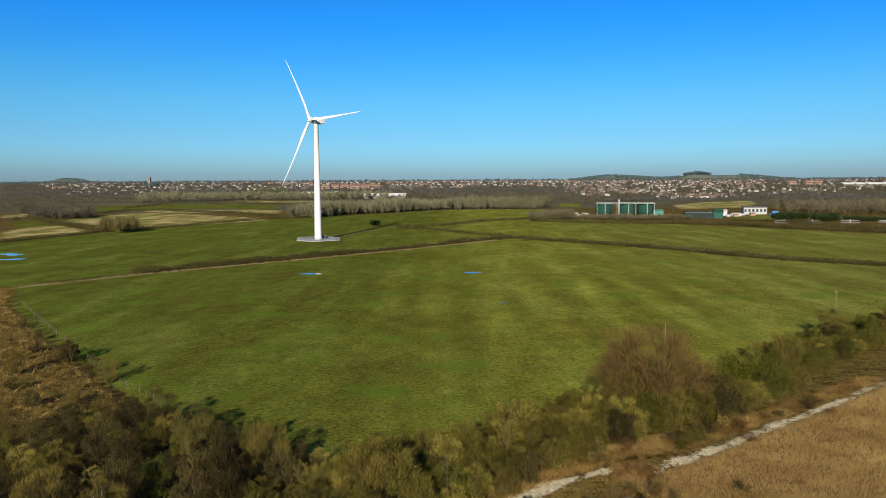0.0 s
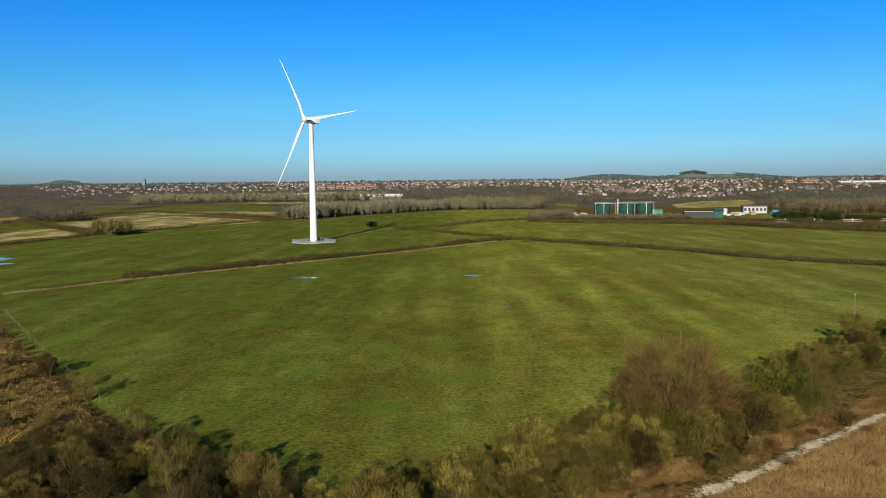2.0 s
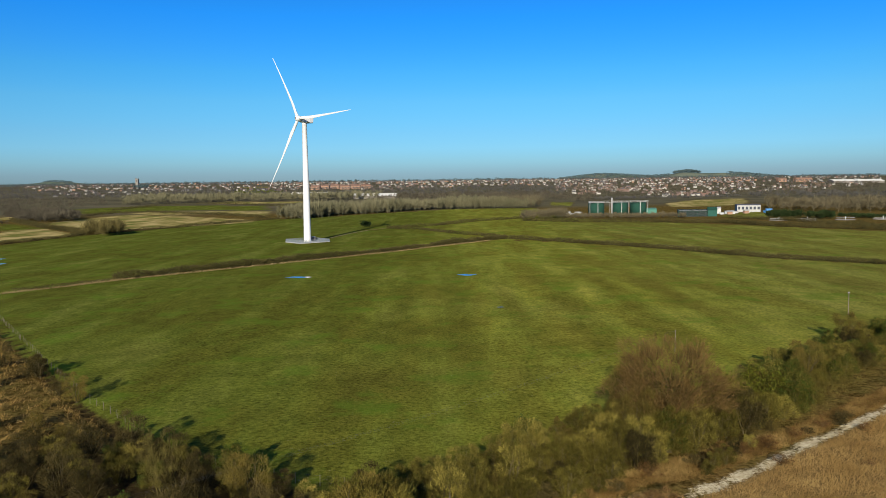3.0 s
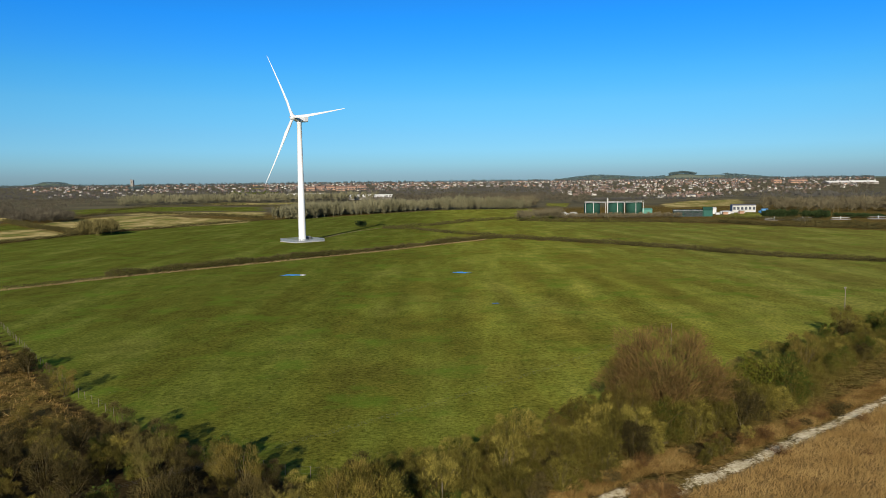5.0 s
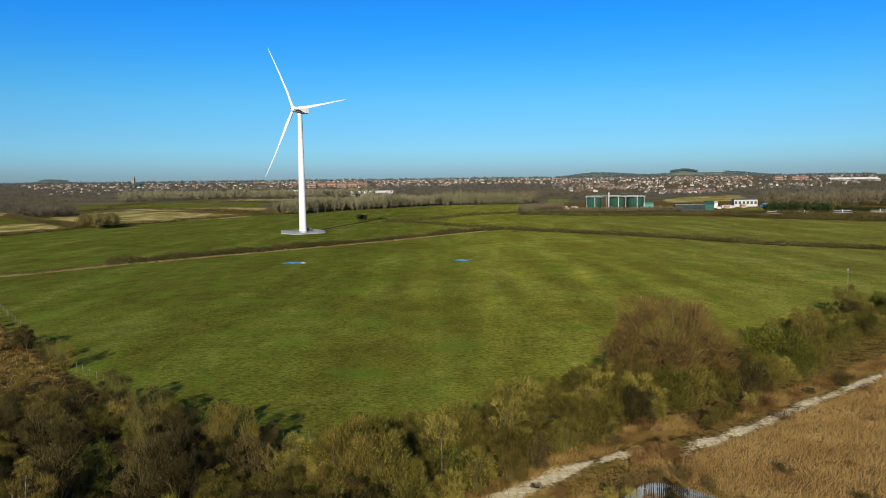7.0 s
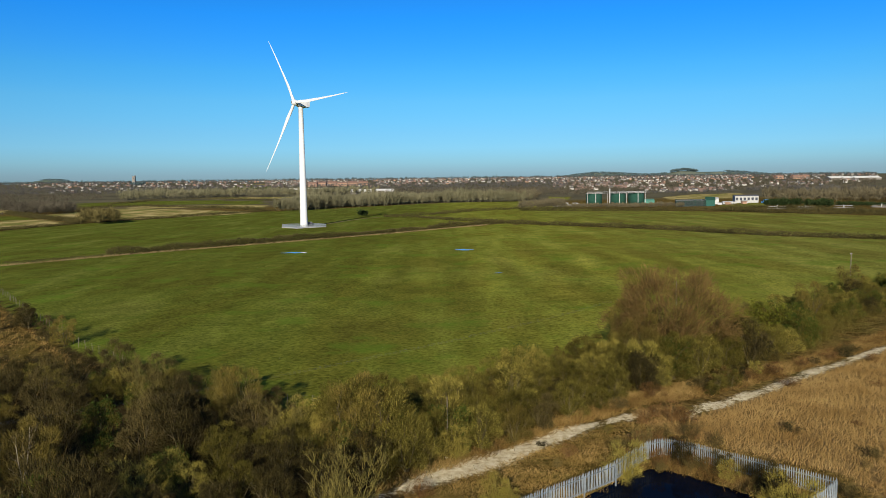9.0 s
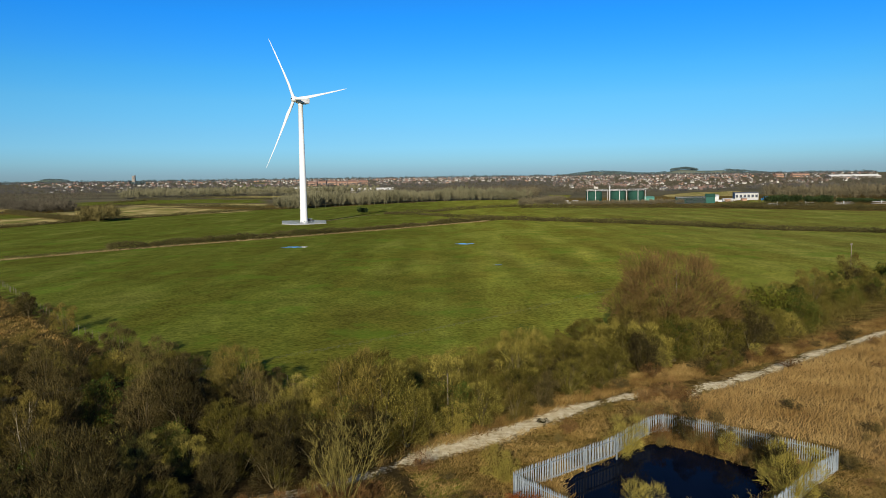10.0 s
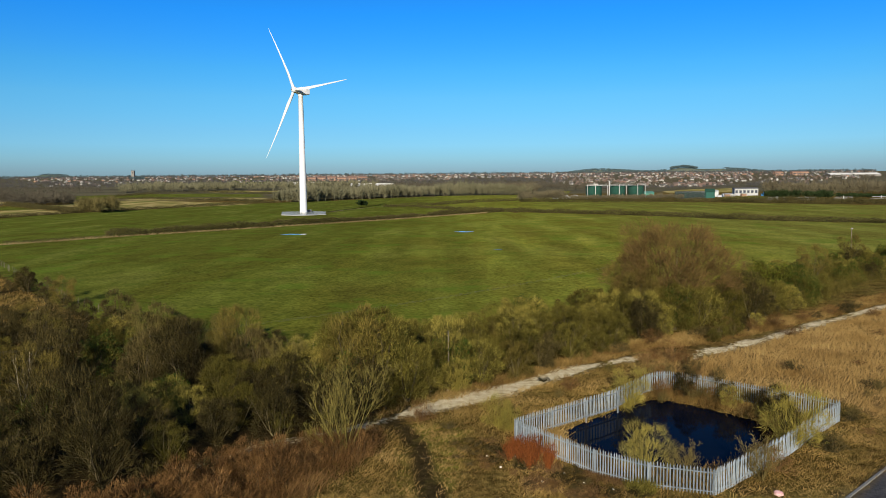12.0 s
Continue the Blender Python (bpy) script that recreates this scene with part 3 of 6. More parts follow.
water("water", [tuple(np.array((15.8, 47.4)) + 1.06 * (p - np.array((15.8, 47.4)))) for p in POND], gz(16, 48) - 0.30, M_WATER, "dark still pond water inside the palisade")
puddle(-45.7, 242, 4.2, 2.6, 1, "shallow flood puddle in the pasture")
puddle(8.8, 239, 3.0, 2.2, 2, "small flood puddle in the pasture")
puddle(15.2, 174, 1.1, 0.6, 3, "shallow flood puddle in the pasture")
puddle(-205, 338, 10, 7, 4, "wide flood puddle in the pasture")
puddle(-190, 312, 14, 4, 5, "wide flood puddle in the pasture")


# ---- the wind turbine ----
def wind_turbine(x, y):
    z0 = gz(x, y)
    facing = math.atan2(-0.779, -0.616)
    top = holder("wind_turbine", pose(x, y, z0), "tall white three-bladed wind turbine on a fenced concrete pad", "wind turbine")
    bm = lathe(bmesh.new(), [(2.3, 0.0), (2.3, 0.35), (2.02, 0.4), (1.98, 3.0), (1.75, 22.0), (1.73, 22.1), (1.5, 43.0), (1.48, 43.1), (1.25, 63.6), (1.35, 63.7), (1.35, 64.6)], 40)
    part("tower", bm, M_WHITE, top, "white tapered steel tower")
    bm = box(bmesh.new(), -0.5, 0.5, -2.12, -1.85, 1.2, 3.5, 0.06)
    part("door", bm, M_NAC, top)
    # nacelle, along its own x axis, nose to +x
    head = Matrix.Translation((0, 0, 66.3)) @ Matrix.Rotation(facing, 4, "Z") @ Matrix.Rotation(radians(-5), 4, "Y")
    bm = bmesh.new()
    for cx, hw, zl, zh in ((-5.4, 1.25, -0.6, 1.65), (-5.1, 1.5, -1.2, 1.85), (-2.6, 1.75, -1.7, 1.9), (1.2, 1.75, -1.7, 1.75), (2.5, 1.45, -1.35, 1.35), (2.8, 1.2, -1.1, 1.1)):
        for a in ((-hw, zl + 0.4), (-hw + 0.4, zl), (hw - 0.4, zl), (hw, zl + 0.4), (hw, zh - 0.4), (hw - 0.4, zh), (-hw + 0.4, zh), (-hw, zh - 0.4)):
            bm.verts.new((cx, a[0], a[1]))
    bm.verts.ensure_lookup_table()
    vs = list(bm.verts)
    for s in range(5):
        for i in range(8):
            bm.faces.new((vs[s * 8 + i], vs[s * 8 + (i + 1) % 8], vs[s * 8 + 8 + (i + 1) % 8], vs[s * 8 + 8 + i]))
    bm.faces.new(vs[:8][::-1])
    bm.faces.new(vs[-8:])
    bmesh.ops.recalc_face_normals(bm, faces=bm.faces)
    bmesh.ops.transform(bm, matrix=head, verts=bm.verts)
    nac = part("nacelle", bm, M_NAC, top, "white glass-fibre nacelle")
    bm = box(bmesh.new(), -5.1, -3.6, -1.3, 1.3, 1.85, 2.6, 0.15)
    bmesh.ops.transform(bm, matrix=head, verts=bm.verts)
    part("cooler", bm, M_NAC, nac)
    hub_m = head @ Matrix.Translation((4.3, 0, 0)) @ Matrix.Rotation(radians(90), 4, "Y")
    bm = lathe(bmesh.new(), [(1.35, -1.4), (1.55, -0.9), (1.6, 0.2), (1.4, 1.0), (0.95, 1.55), (0.3, 1.85), (0.02, 1.9)], 28, True, hub_m)
    hub = part("hub", bm, M_WHITE, top, "white rounded hub")
    bm = lathe(bmesh.new(), [(0.42, 1.84), (0.3, 1.95)], 14, True, hub_m)
    part("cap", bm, M_DARK, hub)
    PHASE = 32.0
    for k in range(3):
        bm = bmesh.new()
        rings = []
        for f in (0.0, 0.03, 0.07, 0.13, 0.2, 0.3, 0.42, 0.55, 0.68, 0.8, 0.9, 0.96, 0.99, 1.0):
            r = 1.2 + f * 40.3
            chord = np.interp(f, (0, 0.04, 0.1, 0.2, 0.5, 0.9, 0.97, 1.0), (1.5, 1.5, 1.7, 1.95, 1.05, 0.42, 0.25, 0.05))
            thick = np.interp(f, (0, 0.04, 0.1, 0.2, 0.5, 1.0), (1.7, 1.7, 1.35, 0.8, 0.38, 0.05))
            twist = radians(np.interp(f, (0, 0.2, 0.5, 1.0), (26, 18, 8, 1)))
            lead = np.interp(f, (0, 0.2, 1.0), (0.5, 0.3, 0.3))
            ring = []
            for i in range(14):
                a = 2 * math.pi * i / 14
                cx = (math.cos(a) * 0.5 + 0.5 - lead) * chord
                ty = math.sin(a) * 0.5 * thick * (1.0 if f < 0.06 else (1.25 - 0.75 * (math.cos(a) * 0.5 + 0.5)))
                # chord in the rotor's plane, thickness along the axis, bent a little upwind at the tip
                px, py = cx * math.cos(twist) - ty * math.sin(twist), cx * math.sin(twist) + ty * math.cos(twist)
                ring.append(bm.verts.new((py + 1.6 * f * f, px, r)))
            rings.append(ring)
        for a, b in zip(rings, rings[1:]):
            for i in range(14):
                q = bm.faces.new((a[i], a[(i + 1) % 14], b[(i + 1) % 14], b[i]))
                q.smooth = True
        bm.faces.new(rings[-1])
        bm.faces.new(rings[0][::-1])
        bmesh.ops.recalc_face_normals(bm, faces=bm.faces)
        m = head @ Matrix.Translation((4.3, 0, 0)) @ Matrix.Rotation(radians(PHASE + 120 * k), 4, "X")
        bmesh.ops.transform(bm, matrix=m, verts=bm.verts)
        part("blade", bm, M_WHITE, top, "long white tapering rotor blade")
    return top


TX, TY = -73.1, 405.6
wind_turbine(TX, TY)


def turbine_yard():
    """The pad, its mesh fence and the transformer beside the tower."""
    z = gz(TX, TY)
    base = pose(TX, TY, z, 0, 0, 38)
    bm = box(bmesh.new(), -8.9, 8.9, -8.9, 8.9, -0.4, 0.35, 0.05)
    me = bpy.data.meshes.new("concrete_pad")
    bm.to_mesh(me)
    bm.free()
    me.materials.append(M_CONC)
    pad = new("concrete_pad", me)
    pad.matrix_basis = base
    tagged(pad, "square pale concrete pad round the turbine foot", "pad")
    fence = holder("mesh_fence", base @ Matrix.Translation((0, 0, 0.35)), "pale grey steel fence round the turbine pad", "fence")
    bm = box(bmesh.new(), -0.05, 0.05, -0.05, 0.05, 0, 1.5)
    post = None
    for s in range(4):
        rot = Matrix.Rotation(radians(90 * s), 4, "Z")
        for i in range(6):
            p = rot @ Vector((-8.7 + i * 2.9, -8.7, 0))
            if post is None:
                post = part("post", bm, M_GALV, fence)
                post.location = p
                continue
            q = new("post", post.data)
            q.parent = fence
            q.location = p
            last = q
        bm2 = bmesh.new()
        for z2 in (0.1, 0.75, 1.4):
            box(bm2, -8.7, 8.7, -8.73, -8.67, z2, z2 + 0.06)
        for i in range(116):
            x = -8.7 + i * 0.15
            box(bm2, x, x + 0.05, -8.72, -8.68, 0.1, 1.45)
        bmesh.ops.transform(bm2, matrix=rot, verts=bm2.verts)
        part("mesh_panel", bm2, M_GALV, fence)
    cab = holder("transformer_cabinet", base @ pose(4.6, 3.0, 0.35), "small grey steel transformer cabinet on the pad", "cabinet")
    part("body", box(bmesh.new(), -1.5, 1.5, -1.1, 1.1, 0, 2.1, 0.05), M_SLATE, cab)
    part("roof", box(bmesh.new(), -1.6, 1.6, -1.2, 1.2, 2.1, 2.25, 0.03), M_LGREY, cab)


turbine_yard()


def worn_path(line, width, label):
    """A trodden strip of bare tan earth, a ribbon on the grass."""
    pts = [Vector((x, y)) for x, y in line]
    fine = [a.lerp(b, k / 8) for a, b in zip(pts, pts[1:]) for k in range(8)] + [pts[-1]]
    g = random.Random(3)
    v, f = [], []
    for i, p in enumerate(fine):
        d = (fine[min(i + 1, len(fine) - 1)] - fine[max(i - 1, 0)]).normalized()
        for side in (-0.5, 0.5):
            q = p + Vector((-d.y, d.x)) * side * width * g.uniform(0.7, 1.2)
            v.append((q.x, q.y, gz(q.x, q.y) + 0.07))
        if i:
            f.append((2 * i - 2, 2 * i, 2 * i + 1, 2 * i - 1))
    return tagged(new("path", mesh_of("path", v, f, M_EARTH)), label, "path", kind="structure")


M_EARTH = plain("trodden_earth", (0.16, 0.125, 0.060), (0.24, 0.19, 0.095), 0.9, 0, 0.4, 0, 0.0)
worn_path([(-65.3, 436.5), (-60.4, 468.4), (-51.4, 504.4), (-39.8, 530.3)], 1.6, "narrow trodden earth path across the pasture")


# ---- plants ----
def grow(seed, height, spread, stems=5, kids=(8, 8, 6), up=0.5, low=0.15, lean=0.35, bend=0.25, girth=1.0):
    """Sticks of a bare tree or bush: a list for each order of branches, of (foot, tip, radius)."""
    rng = np.random.default_rng(seed)
    orders = [[], [], [], []]

    def wander(p, d, length, r, order, bits):
        pts = [p]
        for i in range(bits):
            d = d + rng.normal(0, bend, 3) * 0.5 + np.array((0, 0, 0.12 * up))
            d /= np.linalg.norm(d)
            q = pts[-1] + d * length / bits
            orders[order].append((pts[-1], q, r * (1 - 0.75 * i / bits)))
            pts.append(q)
        return pts

    def child_dir(d, angle):
        side = rng.normal(0, 1, 3)
        side -= d * side.dot(d)
        side /= np.linalg.norm(side) + 1e-9
        v = d * math.cos(angle) + side * math.sin(angle) + np.array((0, 0, up * 0.3))
        return v / np.linalg.norm(v)

    def spread_from(pts, d, length, r, order):
        for k in range(kids[order - 1]):
            u = rng.uniform(low if order == 1 else 0.2, 1.0) * (len(pts) - 1)
            i = min(int(u), len(pts) - 2)
            p = pts[i] + (pts[i + 1] - pts[i]) * (u - i)
            dd = pts[i + 1] - pts[i]
            dd /= np.linalg.norm(dd)
            v = child_dir(dd, rng.uniform(0.35, 0.95))
            ll = length * rng.uniform(0.55, 1.1) * (1.15 - 0.5 * u / (len(pts) - 1))
            q = wander(p, v, ll, r * rng.uniform(0.7, 1.1), order, 1 if order == 3 else 2)
            if order < 3:
                spread_from(q, v, ll * 0.62, r * 0.5, order + 1)

    for s in range(stems):
        a = 2 * math.pi * (s + rng.uniform(-0.3, 0.3)) / stems
        tilt = lean * rng.uniform(0.3, 1.2) if stems > 1 else 0.04
        d = np.array((math.cos(a) * math.sin(tilt), math.sin(a) * math.sin(tilt), math.cos(tilt)))
        foot = np.array((math.cos(a), math.sin(a), 0)) * 0.02 * (stems > 1) - np.array((0, 0, 0.15))
        h = height * rng.uniform(0.72, 1.0)
        r = (0.011 * height + 0.02) * girth
        pts = wander(foot, d, h * 0.82, r * (1.5 if stems == 1 else 1.0), 0, 4)
        spread_from(pts, d, spread * 0.62, r * 0.42, 1)
    return orders


def plant_mesh(name, sticks, material, scale=1.0, sides=2, tip=0.0):
    p0, p1, r = zip(*sticks)
    v, f = spikes(p0, p1, np.array(r) * scale, sides, tip)
    return mesh_of(name, v, f, material)


def leaf_clumps(seed, orders, count, size):
    """Small three-cornered leaves, folded along the middle, about the outer twigs."""
    rng = np.random.default_rng(seed)
    tips = np.array([s[1] for s in orders[3]])
    c = tips[rng.integers(0, len(tips), count)] + rng.normal(0, 0.18, (count, 3))
    v = []
    for k in range(4):
        v.append(c + rng.normal(0, size, (count, 3)))
    v = np.stack(v, 1).reshape(-1, 3)
    f = np.array([[0, 1, 2], [0, 2, 3], [0, 3, 1]])
    return v, (f[None] + (np.arange(count) * 4)[:, None, None]).reshape(-1, 3)


def brush(seed, height, width, lobes, twigs, low=0.10, long=1.0):
    """A leafless crown of rounded lobes: bent branchlets run out to each lobe, short twigs clothe its outer side.
    The third value of a stick is its thickness, in twigs."""
    g = np.random.default_rng(seed)
    k = np.arange(lobes)
    z = height * (low + 0.02 + (0.82 - low) * (k + g.uniform(0.1, 0.9, lobes)) / lobes)
    rim = width * 0.5 * np.sqrt(np.clip(1 - (z / height - 0.30) ** 2 * 2.0, 0.06, 1))
    reach = rim * g.uniform(0.38, 0.82, lobes)
    a = 2.399963 * k + g.uniform(-0.35, 0.35, lobes)
    mid = np.column_stack([reach * np.cos(a), reach * np.sin(a), z])
    size = width * g.uniform(0.12, 0.25, lobes) * (11 / max(lobes, 11)) ** 0.4
    out = mid - np.array((0, 0, 0.15 * height))
    out /= np.linalg.norm(out, axis=1, keepdims=True)

    def about(n, lean):
        b = g.integers(0, lobes, n)
        d = g.normal(0, 1, (n, 3))
        d = d / np.linalg.norm(d, axis=1, keepdims=True) + lean * out[b]
        return b, d / np.linalg.norm(d, axis=1, keepdims=True)

    n = lobes * 9
    b, d = about(n, 0.8)
    tip = mid[b] + d * size[b][:, None] * g.uniform(0.7, 1.05, (n, 1))
    root = np.column_stack([g.normal(0, 0.04, (n, 2)) * width, np.full(n, 0.06 * height)]) + mid[b] * 0.12
    knee = root * 0.4 + mid[b] * 0.6 + g.normal(0, 0.035, (n, 3)) * width
    p0, p1, th = [root, knee], [knee, tip], [np.full(n, 1.9), np.full(n, 1.2)]
    m = twigs - 2 * n
    b, d = about(m, 0.7)
    foot = mid[b] + d * size[b][:, None] * g.uniform(0.45, 1.0, (m, 1))
    way = d * 0.45 + out[b] * 0.45 + g.normal(0, 0.42, (m, 3)) + np.array((0, 0, 0.22))
    way /= np.linalg.norm(way, axis=1, keepdims=True)
    p0.append(foot)
    p1.append(foot + way * g.uniform(0.18, 0.62, (m, 1)) * long * (width / 5) ** 0.5)
    th.append(g.uniform(0.8, 1.25, m))
    p0, p1, th = np.concatenate(p0), np.concatenate(p1), np.concatenate(th)
    p0[:, 2], p1[:, 2] = np.maximum(p0[:, 2], 0.02), np.maximum(p1[:, 2], 0.02)
    return list(zip(p0, p1, th))


def plant(name, seed, height, spread, crown_mat, bark=None, label="", category="bush", leaves=None, twig=0.03, bushy=None, **k):
    """A template of one kind of tree or bush: trunk and crown (and leaves, where it has them)."""
    o = grow(seed, height, spread, **k)
    if bushy:
        o[3] = brush(seed, height, bushy[0], bushy[1], bushy[2], low=bushy[3] if len(bushy) > 3 else 0.12)
    top = holder(name, Matrix.Translation((0, 0, -500)), label, category)
    limbs = [spikes([s[0] for s in o[k]], [s[1] for s in o[k]], np.array([s[2] for s in o[k]]), 3, tip) for k, tip in ((0, 0.6), (1, 0.0))]
    t = new("trunk", mesh_of("trunk", *joined(limbs), bark or M_BARK))
    t.parent = top
    fine = [(a, b, max(r, 0.8 * twig)) for a, b, r in o[2]] + [(a, b, twig * r if bushy else twig) for a, b, r in o[3]]
    c = new("crown", plant_mesh("crown", fine, crown_mat))
    c.parent = top
    if leaves:
        v, f = leaf_clumps(seed, o, leaves[0], leaves[1])
        lv = new("leaves", mesh_of("leaves", v, f, leaves[2]))
        lv.parent = top
    return top


used = set()


def stand(template, x, y, scale=1.0, turn=0.0, tall=1.0, label="", group=""):
    """Put a plant on the ground; the template itself goes first, its copies after."""
    m = pose(x, y, max(float(land_z(x, y)), gz(x, y) - 0.35) - 0.05, 0, 0, turn) @ Matrix.Diagonal((scale, scale, scale * tall, 1))
    if template.name in used:
        ob = copy_thing(template, m)
    else:
        used.add(template.name)
        ob = template
        ob.matrix_basis = m
    return tagged(ob, label, group=group)


OLIVE = [plant("hawthorn_bush", 11 + i, 6.0, 3.6, M_OLIVE, label="dense bare bush with olive lichened twigs", stems=5, kids=(5, 4, 0), bushy=(5.2, 12 + i, 4900), twig=0.017) for i in range(4)]
BROWN = [plant("blackthorn_bush", 31 + i, 5.5, 3.8, M_BROWN, label="dense bare bush with dark brown twigs", stems=5, kids=(5, 4, 0), lean=0.5, bushy=(5.2, 12 + i, 4500), twig=0.021) for i in range(3)]
WILLOW = [plant("willow_bush", 51 + i, 3.8, 1.9, M_WILLOW, bark=M_WILLOW, label="young willow bush with yellow-green upright stems", stems=8, kids=(6, 4, 0), up=0.6, lean=0.7, low=0.2, bend=0.2, twig=0.011, girth=0.5, bushy=(3.6, 12, 2600)) for i in range(2)]
TREES = [plant("bare_tree", 61 + i, 9.0, 3.0, M_OLIVE, label="slender bare tree with several upright olive stems", category="tree", stems=4, kids=(12, 7, 6), low=0.2, up=1.0, lean=0.22, twig=0.017, girth=0.6) for i in range(3)]
PALE = plant("birch_tree", 71, 8.0, 3.6, M_BROWN, bark=M_PALEBARK, label="small bare tree with a forked white trunk", category="tree", stems=2, kids=(7, 6, 5), low=0.35, lean=0.3, girth=0.75)
BIG = plant("bare_tree", 87, 10.2, 5.4, M_RUSSET, bark=M_SPRAY, label="broad bare tree with a dome of russet twigs", category="tree", stems=14, kids=(10, 8, 0), low=0.15, lean=0.85, bushy=(14.0, 60, 14500, 0.3), twig=0.017)
GOLD = [plant("hazel_bush", 41 + i, 6.2, 3.8, M_GOLD, label="dense bare bush with golden brown twigs", stems=5, kids=(5, 4, 0), bushy=(5.2, 12, 4700), twig=0.0165) for i in range(2)]
SPRAY = [plant("coppiced_bush", 45 + i, 6.0, 2.6, M_SPRAY, bark=M_SPRAY, label="coppiced bush with a fan of pale olive stems", stems=12, kids=(9, 5, 4), up=0.9, lean=0.55, low=0.15, bend=0.14, twig=0.015, girth=0.5) for i in range(2)]
IVY = [plant("evergreen_bush", 85 + i, 4.5, 3.0, M_OLIVE, label="bush with dark green leaves among olive twigs", stems=5, kids=(5, 4, 0), bushy=(4.4, 10, 3600), leaves=(1600, 0.055, M_GREENL), twig=0.018) for i in range(2)]
GORSE = plant("gorse_bush", 91, 4.2, 3.0, M_OLIVE, label="leafy yellow-green bush at the hedge", stems=5, kids=(5, 4, 0), bushy=(4.6, 10, 3600), leaves=(2600, 0.065, M_YELLOWL), twig=0.018)
RED = plant("dogwood_bush", 95, 1.8, 1.6, M_RED, bark=M_RED, label="low thicket of upright red stems", stems=16, kids=(5, 3, 2), up=1.2, lean=0.35, bend=0.12, twig=0.016)
LOW = [plant("bramble_bush", 97 + i, 1.9, 2.4, M_BROWN, label="low tangled bramble bush with brown stems", stems=6, kids=(4, 4, 0), lean=0.8, up=0.1, bushy=(3.2, 9, 950), twig=0.022) for i in range(2)]

RUSSETS = [plant("thorn_scrub", 101 + i, 2.2, 2.0, M_RUST, label="low rust-brown scrub of thin dead stems", stems=9, kids=(5, 4, 0), lean=0.5, up=0.7, bushy=(2.8, 9, 850), twig=0.018, girth=0.4) for i in range(2)]
THIN = [plant("bare_bush", 111 + i, 4.6, 2.8, M_THIN, bark=M_THIN, label="open bare bush of fine tan-brown twigs by the pond", stems=8, kids=(9, 6, 4), up=0.6, lean=0.6, low=0.1, twig=0.018, girth=0.5) for i in range(2)]
SCRUB = [(-21, 33.5), (-13.4, 41.0), (-8.0, 45.6), (-4.0, 48.6), (-1.6, 47.4), (-2.4, 43.4), (-5.0, 38.5), (-10, 33)]

rng = random.Random(5)
HEDGE_S = [(-1.3, 52.6), (2.9, 57.5), (12.2, 67.0), (19.0, 73.2), (29.0, 79.0), (39.2, 84.0), (50, 92), (60, 100), (80, 114), (110, 135)]


def along(line, every, off):
    """Places along a line, a given step apart, moved to its left by off."""
    out, left = [], 0.0
    for (ax, ay), (bx, by) in zip(line, line[1:]):
        n = math.hypot(bx - ax, by - ay)
        s = left
        while s < n:
            k = s / n
            out.append((ax + (bx - ax) * k - (by - ay) / n * off, ay + (by - ay) * k + (bx - ax) / n * off))
            s += every
        left = s - n
    return out


def hedge_height(x):
    """The hedgerow is tall at its ends and low in the middle."""
    return float(np.interp(x, (-3, 0, 4, 10, 18, 34, 45, 55, 75), (7.2, 6.8, 6.6, 6.7, 7.0, 6.8, 6.3, 5.6, 5.4)))


def near_hedge():
    for row in (-1.2, 1.2, 4.3, 7.4, 9.8):
        far_off = [p for p in along([(49, 95.5), (56, 103), (64, 110), (74, 118), (88, 129), (110, 145)], 3.2, row)] if -1 < row < 10 else []
        for x, y in along([p for p in HEDGE_S if p[0] <= 50], 2.4 if row < 0 else 2.7, row + 0.4) + far_off:
            x, y = x + rng.uniform(-0.8, 0.8), y + rng.uniform(-0.8, 0.8)
            if math.hypot(x - 27.5, y - 85.0) < 4.0 or (row < 0 and not 3 < x < 24) or (row > 9 and 24 < x < 47):
                continue
            r = rng.random()
            kind = rng.choice(IVY) if x > 42 and rng.random() < 0.4 else rng.choice(OLIVE) if r < 0.66 else rng.choice(GOLD) if r < 0.78 else rng.choice(BROWN) if r < 0.90 else rng.choice(IVY) if r < 0.94 else rng.choice(WILLOW)
            s = hedge_height(x) / 6.0 * rng.uniform(0.8, 1.12) * (0.6 if row < 0 else 0.85 if row < 2 else 1.0 if row < 7 else 0.84)
            stand(kind, x, y, max(s, 0.5), rng.uniform(0, 360), rng.uniform(0.9, 1.1), group="hedgerow bushes")
    stand(BIG, 27.5, 85.0, 1.16, 20, 0.94)
    for x, y, s in ((22.6, 77.4, 1.25), (25.6, 78.4, 1.35), (28.8, 79.2, 1.25), (19.6, 76.0, 1.2), (32.0, 81.4, 1.1)):
        stand(OLIVE[0], x, y, s, rng.uniform(0, 360), group="hedgerow bushes")
    for x, y, s in ((-3.8, 58.5, 1.55), (-2.2, 57.4, 1.45), (-5.2, 59.8, 1.35)):
        stand(OLIVE[1], x, y, s, rng.uniform(0, 360), 1.05, group="hedgerow bushes")
    for x, y in ((37.5, 91.0), (41, 92.5)):
        stand(GORSE, x, y, 1.1, rng.uniform(0, 360), 1.0, group="hedgerow bushes")


near_hedge()


